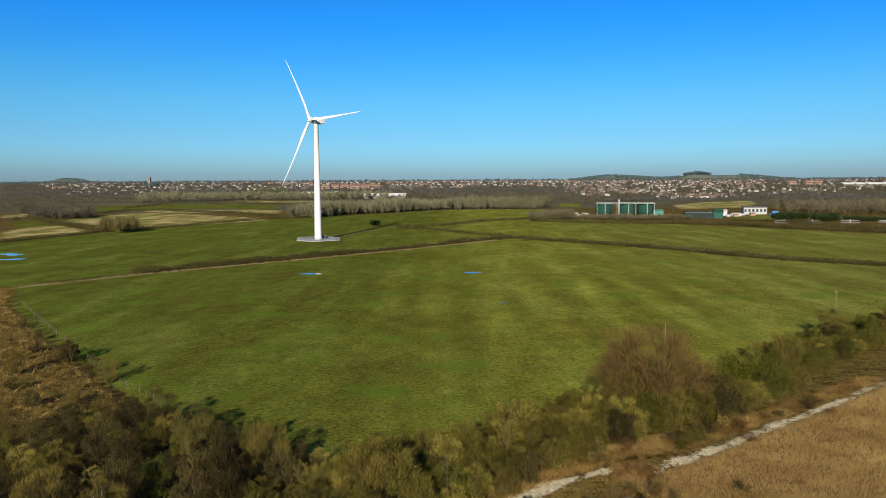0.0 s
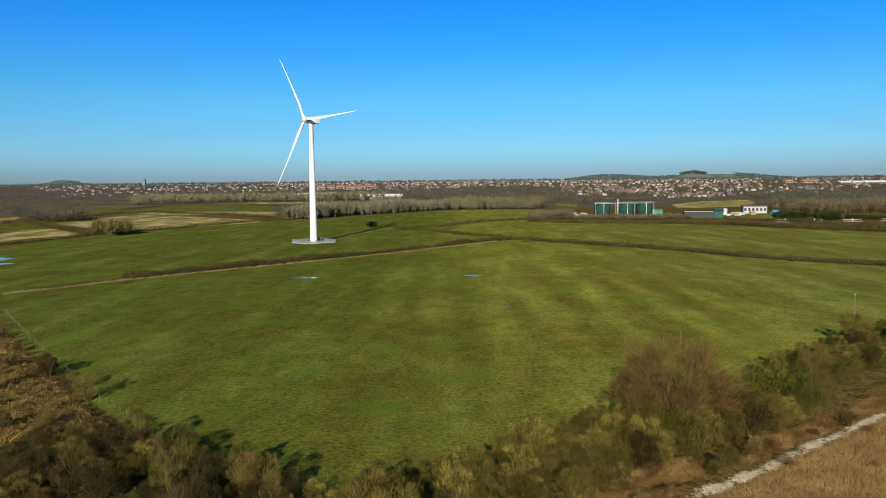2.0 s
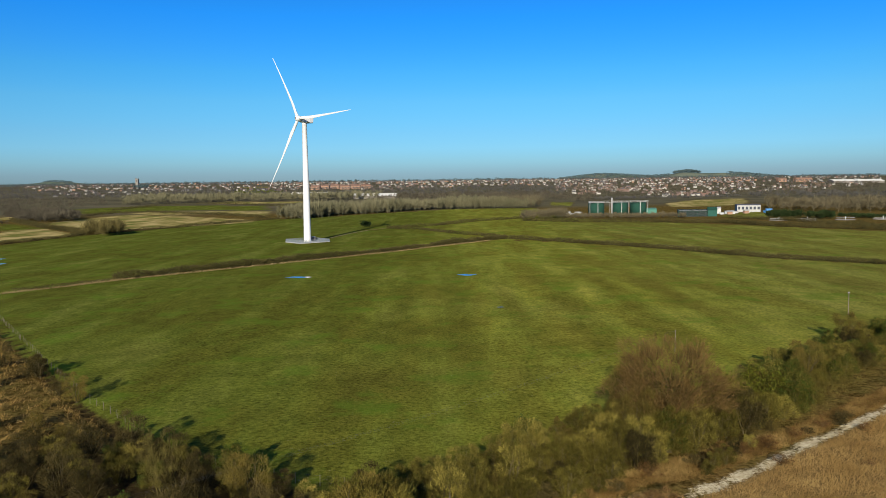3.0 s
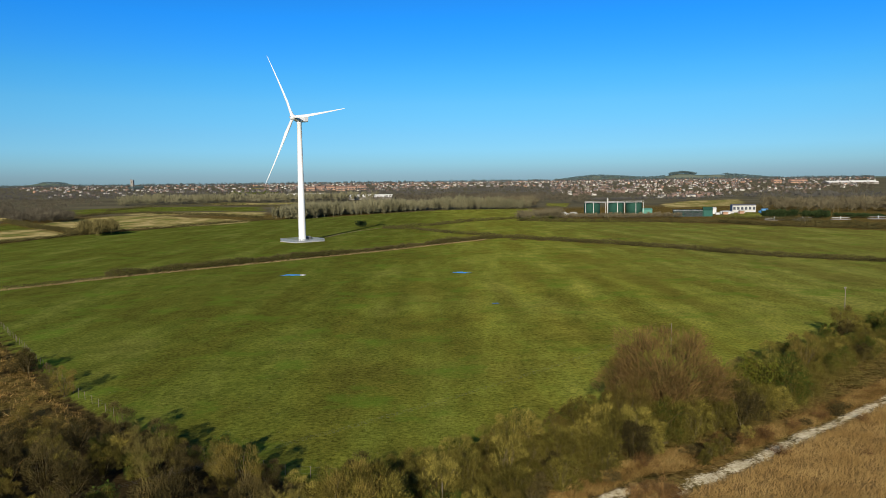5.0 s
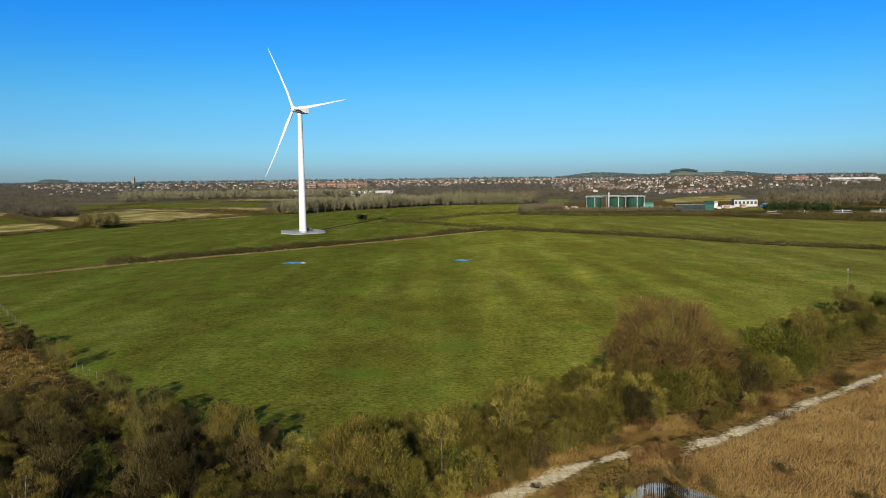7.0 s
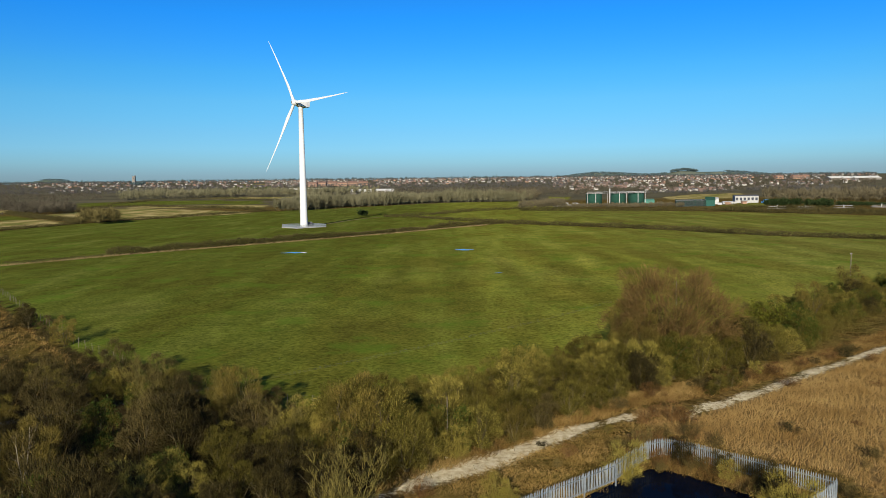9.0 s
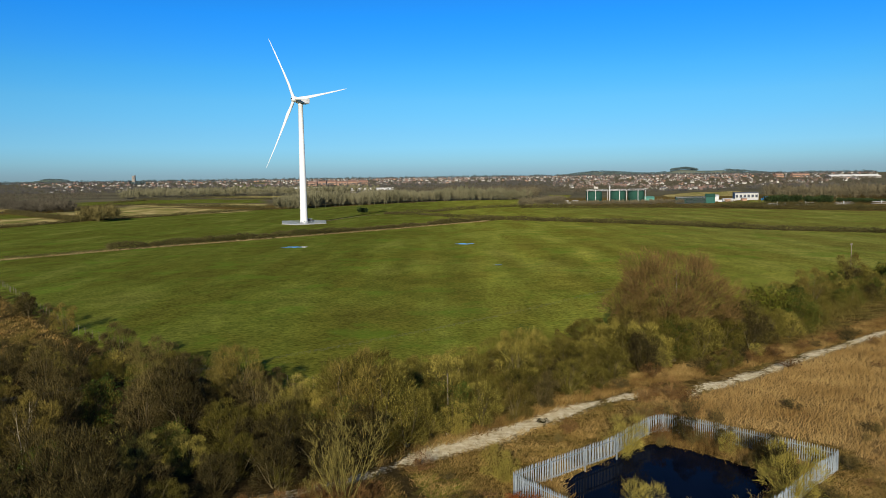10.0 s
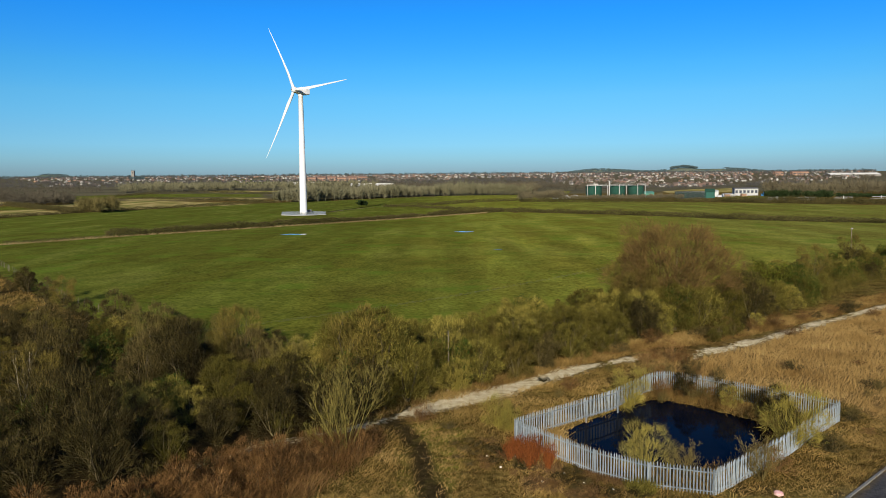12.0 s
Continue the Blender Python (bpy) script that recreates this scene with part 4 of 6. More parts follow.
def left_wood():
    wrng = random.Random(21)
    made = []
    tries = 0
    clear = ((-25.4, 50.4, 2.2), (-24.6, 69.0, 2.6), (-19.8, 66.4, 2.4), (-27.7, 67.0, 3.0), (-24.0, 64.0, 3.2), (-17.0, 64.0, 2.4), (-12.4, 64.6, 2.2))
    while len(made) < 240 and tries < 9000:
        tries += 1
        x, y = wrng.uniform(-48, -1), wrng.uniform(31, 83)
        near = x > -30 and y < 60
        if not inside(np.array([x]), np.array([y]), WOOD)[0] or any(math.hypot(x - a, y - b) < (2.8 if near else 2.9) for a, b in made) or any(math.hypot(x - a, y - b) < r for a, b, r in clear):
            continue
        made.append((x, y))
        r = wrng.random()
        edge = float(signed(np.array([x]), np.array([y]), WOOD)[0]) < 4 and y < 52
        if edge:
            r = r * 0.78
        if x < -28 and r > 0.54 and wrng.random() < 0.6:
            r = wrng.choice((0.2, 0.5))
        if x > -28 and y < 43:
            r = wrng.choice((0.1, 0.2, 0.35, 0.5))
        kind = wrng.choice(OLIVE) if r < 0.20 else wrng.choice(WILLOW) if r < 0.22 else wrng.choice(GOLD) if r < 0.32 else wrng.choice(BROWN) if r < 0.80 else wrng.choice(TREES) if r < 0.87 else wrng.choice(WILLOW) if r < 0.94 else wrng.choice(IVY)
        s = wrng.uniform(0.74, 1.1) if kind not in TREES else wrng.uniform(0.55, 0.8)
        if x < -30:
            s *= 0.92
        elif y > 60:
            s *= 0.95
        stand(kind, x, y, s, wrng.uniform(0, 360), wrng.uniform(0.85, 1.05), group="woodland bushes")
    for x, y in ((-25.6, 52.0),):
        stand(PALE, x, y, 0.8, wrng.uniform(0, 360), group="woodland trees")
    for x, y, s in ((-23.6, 68.6, 1.0), (-17.6, 69.6, 0.8), (-26.6, 74.4, 0.9), (-3.4, 45.0, 1.25), (-9.4, 59.6, 0.7)):
        stand(SPRAY[0 if x < -10 else 1], x, y, s, wrng.uniform(0, 360), group="woodland bushes")
    # saplings in front of the wood, beside the track
    for x, y, s in ((-5.5, 45.8, 0.55), (-7.4, 47.0, 0.6), (-4.6, 47.4, 0.7)):
        stand(TREES[0], x, y, s, wrng.uniform(0, 360), group="woodland trees")
    # thorn and bramble scrub before the wood
    n = 0
    while n < 62:
        x, y = wrng.uniform(-21, -2), wrng.uniform(33, 49)
        if inside(np.array([x]), np.array([y]), SCRUB)[0]:
            n += 1
            stand(wrng.choice(RUSSETS if wrng.random() < 0.85 else LOW), x, y, wrng.uniform(0.55, 1.05), wrng.uniform(0, 360), group="scrub bushes")
    # scrub beyond the wood, along the ditch
    for x, y, s in ((-62.5, 117.5, 1.3), (-61, 116, 1.0), (-53, 106.5, 0.9), (-48.5, 102.5, 0.85), (-66, 108, 0.8), (-60, 100, 0.7), (-48, 92, 0.8), (-44, 84, 0.8), (-38, 80, 0.9), (-78, 136, 0.6), (-72, 126, 0.6), (-31, 78, 0.9), (-28, 76, 0.9)):
        stand(wrng.choice(BROWN + GOLD), x, y, 0.78 * s, wrng.uniform(0, 360), group="ditch bushes")


left_wood()
for x, y, s, kind in ((6.4, 48.7, 0.62, WILLOW[0]), (5.7, 49.2, 0.85, WILLOW[0]), (14.9, 53.6, 0.85, WILLOW[1]), (12.9, 42.2, 1.1, WILLOW[0]), (14.6, 41.0, 0.52, THIN[1]), (18.3, 40.4, 0.6, THIN[0]), (22.0, 44.8, 1.05, WILLOW[1]), (24.1, 46.0, 0.45, THIN[1]), (23.8, 49.8, 0.75, THIN[0]), (23.6, 51.2, 0.65, THIN[1]), (22.6, 52.6, 0.6, THIN[0]), (20.4, 54.0, 0.55, THIN[1]),
                      (21.4, 52.6, 0.6, WILLOW[0]), (19.6, 54.4, 0.5, THIN[0]), (17.6, 55.0, 0.45, THIN[1]), (17.4, 58.4, 0.85, THIN[0]), (19.4, 60.4, 0.8, THIN[1]), (21.4, 60.2, 0.75, THIN[0]), (22.9, 58.6, 0.7, THIN[1]), (15.4, 58.0, 0.6, THIN[0]), (20.6, 57.4, 0.6, THIN[1]), (22.5, 66.5, 0.45, THIN[1]), (30.2, 74.6, 0.62, OLIVE[2]), (28.6, 73.6, 0.5, OLIVE[0]), (32, 77.0, 0.45, BROWN[1]),
                      (34.5, 79.2, 0.45, OLIVE[0]), (10.4, 55.4, 0.42, THIN[1]), (15.6, 62.4, 0.3, GOLD[0]), (27.9, 49.6, 0.42, THIN[0]), (31.5, 54.0, 0.42, THIN[1]), (33.0, 55.4, 0.45, THIN[0])):
    stand(kind, x, y, s, rng.uniform(0, 360))
for x, y, s in ((6.4, 43.4, 1.0), (7.1, 43.0, 1.05), (7.8, 42.4, 0.9), (6.8, 42.6, 0.9), (5.9, 43.9, 0.8)):
    stand(RED, x, y, s, rng.uniform(0, 360))
for x, y, s in ((5.6, 44.6, 0.7), (6.6, 42.6, 0.7), (9.0, 41.8, 0.6), (2.6, 49.5, 0.5), (36, 63, 0.5), (27.5, 47, 0.4), (4.2, 46.2, 0.35), (4.9, 45.4, 0.4), (3.8, 47.0, 0.3), (8.3, 41.2, 0.4), (9.4, 40.4, 0.42), (10.6, 39.4, 0.4), (11.6, 38.9, 0.5), (8.8, 39.8, 0.35), (18.4, 41.2, 0.5), (10, 60, 0.5), (44, 74, 0.7)):
    stand(rng.choice(RUSSETS if x > 22 else LOW), x, y, s, rng.uniform(0, 360), 0.6)
for x, y in ((2.9, 46.6), (3.4, 45.6), (4.0, 44.9), (3.0, 44.4), (5.0, 43.6), (4.6, 42.8), (6.0, 42.0), (7.0, 41.4), (6.6, 40.4), (7.8, 40.2), (8.8, 39.0), (9.8, 38.6), (5.4, 46.0), (3.6, 43.4)):
    stand(rng.choice(RUSSETS + LOW), x, y, rng.uniform(0.28, 0.45), rng.uniform(0, 360), 0.55, group="bramble patches")


for x, y, s in ((20.4, 66.4, 0.6), (21.4, 64.8, 0.95), (19.2, 64.6, 0.7), (22.4, 64.4, 0.75)):
    stand(RUSSETS[0], x, y, s, rng.uniform(0, 360), group="scrub bushes")
stand(OLIVE[1], 27.6, 72.4, 0.42, 40, 0.75, group="hedgerow bushes")

# dark thorn grown up against the back of the palisade
for x, y, s, kind in ((17.6, 55.0, 0.55, THIN[1]), (19.2, 55.2, 0.40, BROWN[0]), (20.2, 54.4, 0.50, THIN[0]), (21.4, 53.4, 0.42, BROWN[1]), (23.0, 51.5, 0.38, BROWN[2]), (23.3, 49.8, 0.45, BROWN[0]), (22.8, 47.2, 0.45, BROWN[1])):
    stand(kind, x, y, s, rng.uniform(0, 360), group="pond bushes")

# scrub in the marsh beyond the ditch, on the reed bed, behind the pond and along the verge
for i, (x, y) in enumerate([(-70.6, 117.3), (-71.9, 123.8), (-56.5, 99.1), (-64.1, 117.0), (-64.9, 121.2), (-51.0, 98.9), (-52.9, 90.7), (-48.7, 87.6), (-61.2, 99.3), (-47.4, 90.0), (-82.8, 134.1), (-88.8, 148.9), (-68.4, 109.5), (-43.3, 86.7), (-40.7, 84.3)]):
    stand((GOLD[0], BROWN[0], THIN[0], BROWN[1], GOLD[1])[i % 5], x, y, rng.uniform(0.42, 0.62), rng.uniform(0, 360), 0.8, group="marsh bushes")
for x, y in [(30.0, 62.0), (33.1, 56.2), (27.8, 49.5), (23.8, 44.3), (19.6, 41.7), (35.9, 74.7), (49.3, 84.0), (11.6, 57.6)]:
    stand(rng.choice(RUSSETS + LOW), x, y, rng.uniform(0.6, 0.95), rng.uniform(0, 360), 0.75, group="scrub bushes")
for x, y in ((17.6, 55.6), (18.6, 56.0), (19.6, 55.0), (20.6, 54.2), (21.6, 53.0), (23.4, 51.6), (17.0, 58.6), (18.6, 59.4), (20.2, 59.0), (21.8, 60.4), (15.6, 57.2), (24.4, 50.4)):
    stand(rng.choice(RUSSETS), x, y, rng.uniform(0.5, 0.8), rng.uniform(0, 360), group="scrub bushes")
for x, y in along([p for p in HEDGE_S if p[0] <= 60], 2.6, -2.6):
    if rng.random() < 0.8 and seg_dist(x, y, TRACK) > 1.6:
        stand(rng.choice(RUSSETS + LOW[:1]), x + rng.uniform(-0.6, 0.6), y + rng.uniform(-0.6, 0.6), rng.uniform(0.55, 0.95), rng.uniform(0, 360), 0.8, group="scrub bushes")


# ---- reeds, dead grass and tufts: uncountable blades ----
def blades(name, places, height, lean, width, per, material, label, category, seed, spread=0.25):
    g = np.random.default_rng(seed)
    n = len(places)
    h = height * g.uniform(0.55, 1.15, n)
    base = np.repeat(places, per, 0) + np.concatenate([g.normal(0, spread, (n * per, 2)), np.zeros((n * per, 1))], 1)
    hh = np.repeat(h, per) * g.uniform(0.7, 1.1, n * per)
    wind = np.repeat(g.normal(0, lean, (n, 2)), per, 0) + g.normal(0, lean * 0.7, (n * per, 2)) + np.array((lean * 0.5, 0.1))
    tip = base + np.concatenate([wind * hh[:, None], hh[:, None]], 1)
    base[:, 2] -= 0.05
    v, f = spikes(base, tip, width)
    return tagged(new(name, mesh_of(name, v, f, material)), label, category, kind="stuff")


def scatter(poly, count, seed, keep=None):
    g = np.random.default_rng(seed)
    p = np.asarray(poly)
    out = np.zeros((0, 2))
    while len(out) < count:
        q = g.uniform(p.min(0), p.max(0), (count * 2, 2))
        ok = inside(q[:, 0], q[:, 1], poly)
        if keep is not None:
            ok &= keep(q[:, 0], q[:, 1])
        out = np.concatenate([out, q[ok]])
    out = out[:count]
    return np.column_stack([out, land_z(out[:, 0], out[:, 1])])


REED_NEAR = [(18.5, 65.2), (23.5, 66.4), (29.4, 70.6), (37, 76.4), (45, 82.2), (56, 90.8), (70, 102), (92, 105), (70, 68), (45, 48), (31, 45), (29.5, 53), (24, 58)]
blades("reeds", scatter(REED_NEAR, 22000, 1, lambda x, y: seg_dist(x, y, TRACK) > 0.9), 0.5, 0.5, 0.02, 5, M_REED, "bed of dry tan reeds beside the chalk track", "reeds", 2)
blades("reeds", scatter([(70, 101), (92, 105), (70, 68), (110, 60), (150, 120), (120, 133)], 6000, 3), 0.7, 0.35, 0.05, 4, M_REED, "bed of dry tan reeds beside the chalk track", "reeds", 4)
ROUGH = [(-20, 34), (-8, 45), (0, 51), (6, 56.6), (12, 62), (17, 66), (24, 58.5), (29, 53), (31, 45), (20, 36.5), (10, 30), (-10, 28)]
off_ways = lambda x, y: (seg_dist(x, y, TRACK) > 1.1) & (seg_dist(x, y, FOOTPATH) > 0.6) & (signed(x, y, POND) < -0.3) & (signed(x, y, ROAD) < -0.2)
blades("dead_grass", scatter(ROUGH, 17000, 5, off_ways), 0.24, 0.8, 0.017, 5, M_TUFT, "rough tussocks of dead tan grass", "grass", 6)
blades("bracken", scatter(SCRUB, 3200, 15), 0.8, 0.45, 0.018, 5, M_RUSTF, "dead russet willowherb stems before the wood", "bracken", 16)
OVERGROWN = [(18.6, 66.2), (20.6, 66.4), (22.2, 65.9), (23.6, 67.4), (21.6, 68.8), (19.2, 68.0)]
blades("dead_grass", scatter(OVERGROWN, 420, 29), 0.3, 0.7, 0.02, 6, M_REED, "dead grass grown over a stretch of the chalk track", "grass", 30)
WEEDS = [(4.6, 47.4), (6.2, 45.6), (8.4, 43.6), (10.6, 41.4), (11.6, 40.2), (10.4, 38.8), (8.6, 38.8), (6.6, 40.2), (5.0, 42.6), (3.8, 45.0)]
patchy = lambda x, y: np.sin(x * 1.7 + 1.3 * np.sin(y * 0.9)) * np.sin(y * 1.5 + 0.8 * np.sin(x * 1.1)) > 0.25
blades("dead_weeds", scatter(WEEDS, 520, 25, patchy), 0.26, 0.9, 0.024, 8, M_DEADW, "matted dark brown dead weeds outside the palisade", "weeds", 26, 0.2)
blades("sedge", scatter([(11.2, 39.9), (12.2, 40.1), (12.6, 39.2), (11.6, 38.8)], 90, 27), 0.62, 0.5, 0.016, 9, M_OLIVE, "dark olive tussock of sedge below the fence", "sedge", 28, 0.12)
BANK = [(6.9, 46.8), (8.9, 44.0), (12.6, 40.3), (15.2, 39.4), (20.8, 43.9), (26.2, 49.3), (18.4, 56.6), (13.9, 52.4)]
blades("reeds", scatter(BANK, 2200, 17, lambda x, y: signed(x, y, POND) < -0.3), 0.55, 0.45, 0.018, 6, M_BRACKEN, "tall dry grass on the bank inside the palisade", "reeds", 18)
VERGE = [(-3, 51.5), (2, 57), (12, 66.6), (20, 73.5), (30, 79), (40, 84), (62, 101), (66, 100), (44, 83.5), (28, 72.5), (20, 69.5), (6, 58)]
blades("bracken", scatter(VERGE, 7000, 7, lambda x, y: seg_dist(x, y, TRACK) > 0.7), 0.42, 0.55, 0.02, 5, M_BRACKEN, "rough verge of dead russet bracken by the hedge", "bracken", 8)
LEFT_MARSH = [(-36, 84), (-48, 98), (-66, 120), (-84, 142), (-110, 176), (-130, 214), (-165, 200), (-120, 90), (-60, 66), (-40, 72)]
blades("reeds", scatter(LEFT_MARSH, 9000, 9), 0.6, 0.55, 0.04, 4, M_TUFT, "matted tan reeds beyond the ditch", "reeds", 10)


# ---- hedges and woods farther off ----
def hedge(line, height, width, per_m, label, seed, material=None, thick=0.0):
    g = np.random.default_rng(seed)
    p0, p1, n_at = [], [], 0
    for (ax, ay), (bx, by) in zip(line, line[1:]):
        d = math.hypot(bx - ax, by - ay)
        n = int(d * per_m * 2.0)
        k = g.uniform(0, 1, n)
        side = g.normal(0, width * 0.3, n)
        x = ax + (bx - ax) * k - (by - ay) / d * side
        y = ay + (by - ay) * k + (bx - ax) / d * side
        s = np.array([noise.noise((a * 0.08, b * 0.08, seed)) + 0.6 * noise.noise((a * 0.4, b * 0.4, seed)) for a, b in zip(x, y)])
        top = height * np.clip(0.85 + 0.55 * s, 0.25, 1.5)
        z = plain_z(x, y)
        lo = g.uniform(-0.05, 0.86, n) * top
        a = np.column_stack([x, y, z + lo])
        v = g.normal(0, 0.55, (n, 3)) * height * 0.34
        v[:, 2] = np.abs(v[:, 2]) * 0.8 + 0.08 * height
        p0.append(a)
        b = a + v
        b[:, 2] = np.minimum(b[:, 2], z + top * 1.12)
        p1.append(b)
    v, f = spikes(np.concatenate(p0), np.concatenate(p1), thick or 0.055 * height ** 0.5 + 0.01)
    ob = new("hedge", mesh_of("hedge", v, f, material or M_HEDGE))
    return tagged(ob, label, "hedge", kind="stuff")


FAR_L = [(-108, 246), (-83, 271.5), (-54, 300.5), (-24, 331.5), (2, 363.5), (24, 389), (35, 398)]
FAR_R = [(36.5, 397), (59, 368.5), (81, 339.5), (99, 312), (112, 284.5), (125, 265), (147, 243), (190, 215), (260, 180)]
hedge([(-4.3, 56.0), (9.4, 70.2), (16.4, 76.4), (26.6, 82.4), (37.0, 87.6), (47.6, 96.4), (56, 106), (64, 113.5), (74, 121.5), (88, 132)], 2.3, 7.5, 210, "tangled bramble and thorn undergrowth in the hedgerow", 40, M_UNDER, 0.02)
hedge(FAR_L, 2.7, 3.4, 52, "low winter hedge between two pastures", 1)
hedge([(-128, 222), (-118, 233), (-108, 246)], 1.1, 2.8, 30, "thin gappy hedge between two pastures", 2)
hedge(FAR_R, 2.2, 3.6, 42, "low winter hedge between two pastures", 3)
hedge([(-330, 300), (-281, 380), (-264, 424), (-254, 520), (-220, 604), (-190, 700), (-164, 745)], 2.6, 4, 22, "field hedge in winter brown", 4)
hedge([(-39, 528), (-7, 546), (29, 606), (72, 640)], 2.6, 5, 22, "field hedge in winter brown", 5)
hedge([(-39, 523), (-14, 502), (9, 449), (26, 422), (35, 400)], 2.0, 4, 22, "field hedge in winter brown", 6)
hedge([(-465, 797), (-348, 647), (-275, 562), (-256, 520)], 4.0, 7, 20, "field hedge in winter brown", 7)
hedge([(-441, 898), (-435, 985), (-392, 986), (-281, 909), (-184, 778)], 3.6, 6, 18, "field hedge in winter brown", 8)
hedge([(-477, 1061), (-465, 1201), (-387, 1249), (-244, 1128), (-190, 860)], 3.6, 7, 14, "field hedge in winter brown", 9)
hedge([(65, 596), (100, 556), (162, 521), (192, 503), (204, 453), (240, 402), (330, 300)], 3.4, 6, 24, "thick field hedge before the works", 10)
hedge([(217, 566), (236, 525), (245, 462), (254, 423), (290, 375)], 3.0, 5, 22, "thick field hedge before the works", 11)


def wood(name, poly, count, height, label, seed, material, per=40, girth=0.4, thick=0.2, form=0.46, up=0.5):
    """Bare trees too many to pick apart: a stem each, and twigs that fill an uneven round (or, with a large form, tall) crown."""
    g = np.random.default_rng(seed)
    at = scatter(poly, count, seed)
    h = height * g.uniform(0.72, 1.06, count) * np.array([1 + 0.35 * noise.noise((a * 0.02, b * 0.02, seed)) for a, b in at[:, :2]])
    at[:, 2] = plain_z(at[:, 0], at[:, 1])
    n = count * per
    k = np.repeat(np.arange(count), per)
    hh = h[k][:, None]
    wide = (girth * g.uniform(0.75, 1.25, count))[k][:, None]
    d = g.normal(0, 1, (n, 3))
    d /= np.linalg.norm(d, axis=1, keepdims=True)
    size = np.concatenate([wide, wide, np.full((n, 1), form)], 1) * hh
    mid = at[k] + np.column_stack([np.zeros((n, 2)), (1 - form) * hh[:, 0]])
    foot = mid + d * size * g.uniform(0.0, 1.0, (n, 1)) ** 0.5 * 0.85
    tip = foot + (d * np.array((0.6, 0.6, 0.3)) + g.normal(0, 0.3, (n, 3)) + np.array((0, 0, up))) * hh * g.uniform(0.10, 0.26, (n, 1))
    foot[:, 2] = np.maximum(foot[:, 2], at[k, 2])
    stems = spikes(at - np.array((0, 0, 0.3)), at + np.column_stack([np.zeros((count, 2)), h * 0.9]), 0.012 * h)
    v, f = joined([stems, spikes(foot, tip, thick * g.uniform(1.3, 3.2, n))])
    return tagged(new(name, mesh_of(name, v, f, material)), label, "trees", kind="stuff")


wood("woodland", [(-163, 728), (-133, 733), (-111, 804), (-65, 852), (-14, 920), (49, 917), (96, 898), (112, 905), (60, 960), (-20, 975), (-90, 920), (-160, 810)], 720, 14.5, "belt of bare grey-olive poplars beyond the pasture", 1, M_WOOD, 120, 0.2, 0.105, 0.5, 1.0)
wood("woodland", [(62, 604), (74, 645), (106, 645), (100, 604)], 46, 9.0, "clump of bare brown shrubs at the hedge corner", 28, M_WOODC, 220, 0.42, 0.075)
wood("woodland", [(100, 664), (140, 640), (196, 606), (192, 574), (150, 588), (100, 612)], 230, 4.4, "thicket of bare shrubs before the tanks", 2, M_WOODC, 90, 0.45, 0.075)
wood("woodland", [(20, 975), (60, 965), (112, 910), (128, 960), (132, 1110), (60, 1110)], 260, 13, "bare brown winter woodland", 3, M_WOODC, 50, 0.36, 0.2)
wood("woodland", [(303, 690), (330, 650), (420, 590), (560, 560), (700, 600), (760, 830), (345, 800)], 900, 12.5, "bare brown winter woodland behind the works", 4, M_WOODC, 85, 0.36, 0.12, 0.48, 0.8)
wood("woodland", [(-474, 820), (-440, 765), (-407, 752), (-388, 785), (-426, 862), (-500, 933), (-525, 880)], 240, 12, "copse of bare olive-brown trees", 5, M_WOODB, 90, 0.42, 0.15)
wood("woodland", [(-520, 690), (-425, 708), (-425, 728), (-520, 730)], 60, 5.5, "dark thorn scrub between fields", 25, M_WOODB, 50, 0.6, 0.14)
wood("woodland", [(-420, 535), (-334, 545), (-336, 562), (-420, 560)], 50, 4.5, "dark thorn scrub between fields", 26, M_WOODB, 50, 0.7, 0.12)
wood("woodland", [(-256, 522), (-232, 503), (-226, 520), (-231, 540), (-252, 556)], 48, 10.0, "clump of bare olive trees in a field hedge", 6, M_SPRAYF, 170, 0.45, 0.09, 0.45, 0.8)
wood("woodland", [(-540, 1225), (-371, 1275), (-230, 1315), (-120, 1340), (-120, 1440), (-600, 1420)], 620, 15, "bare winter woodland before the town", 7, M_WOOD, 36, 0.3, 0.3, 0.45, 0.8)
wood("woodland", [(-1100, 860), (-620, 850), (-530, 1000), (-570, 1160), (-560, 1250), (-700, 1500), (-1500, 1500)], 1500, 8, "bare winter woodland before the town", 8, M_WOODB, 30, 0.55, 0.22)
wood("woodland", [(-120, 1000), (60, 1110), (130, 1125), (230, 1060), (250, 1250), (200, 1500), (-120, 1450)], 560, 11, "bare winter woodland before the town", 9, M_WOODB, 34, 0.4, 0.3)
wood("woodland", [(480, 1190), (800, 900), (1000, 1250), (600, 1400)], 420, 9, "bare winter woodland before the town", 29, M_FARW, 30, 0.5, 0.3)
wood("woodland", [(240, 1130), (480, 1190), (500, 1250), (240, 1230)], 150, 6, "scrub along the foot of the town", 30, M_FARW, 30, 0.6, 0.25)
wood("evergreens", [(239, 546), (262, 541), (264, 550), (243, 556)], 60, 6.4, "dark evergreen screen beside the works", 20, M_HOLLY, 130, 0.5, 0.14)
wood("evergreens", [(262, 532), (276, 524), (280, 534), (266, 543)], 40, 5.6, "dark evergreen screen beside the works", 21, M_HOLLY, 130, 0.5, 0.14)
wood("evergreens", [(284, 530), (330, 503), (334, 512), (290, 542)], 70, 3.6, "dark clipped evergreen hedge beside the filter beds", 27, M_HOLLY, 110, 0.8, 0.12)
wood("evergreens", [(-60.5, 554), (-54.5, 552), (-53.5, 558), (-59.5, 559)], 12, 4.6, "dark thorn bush in the pasture", 22, M_HOLLY, 120, 0.45, 0.14)


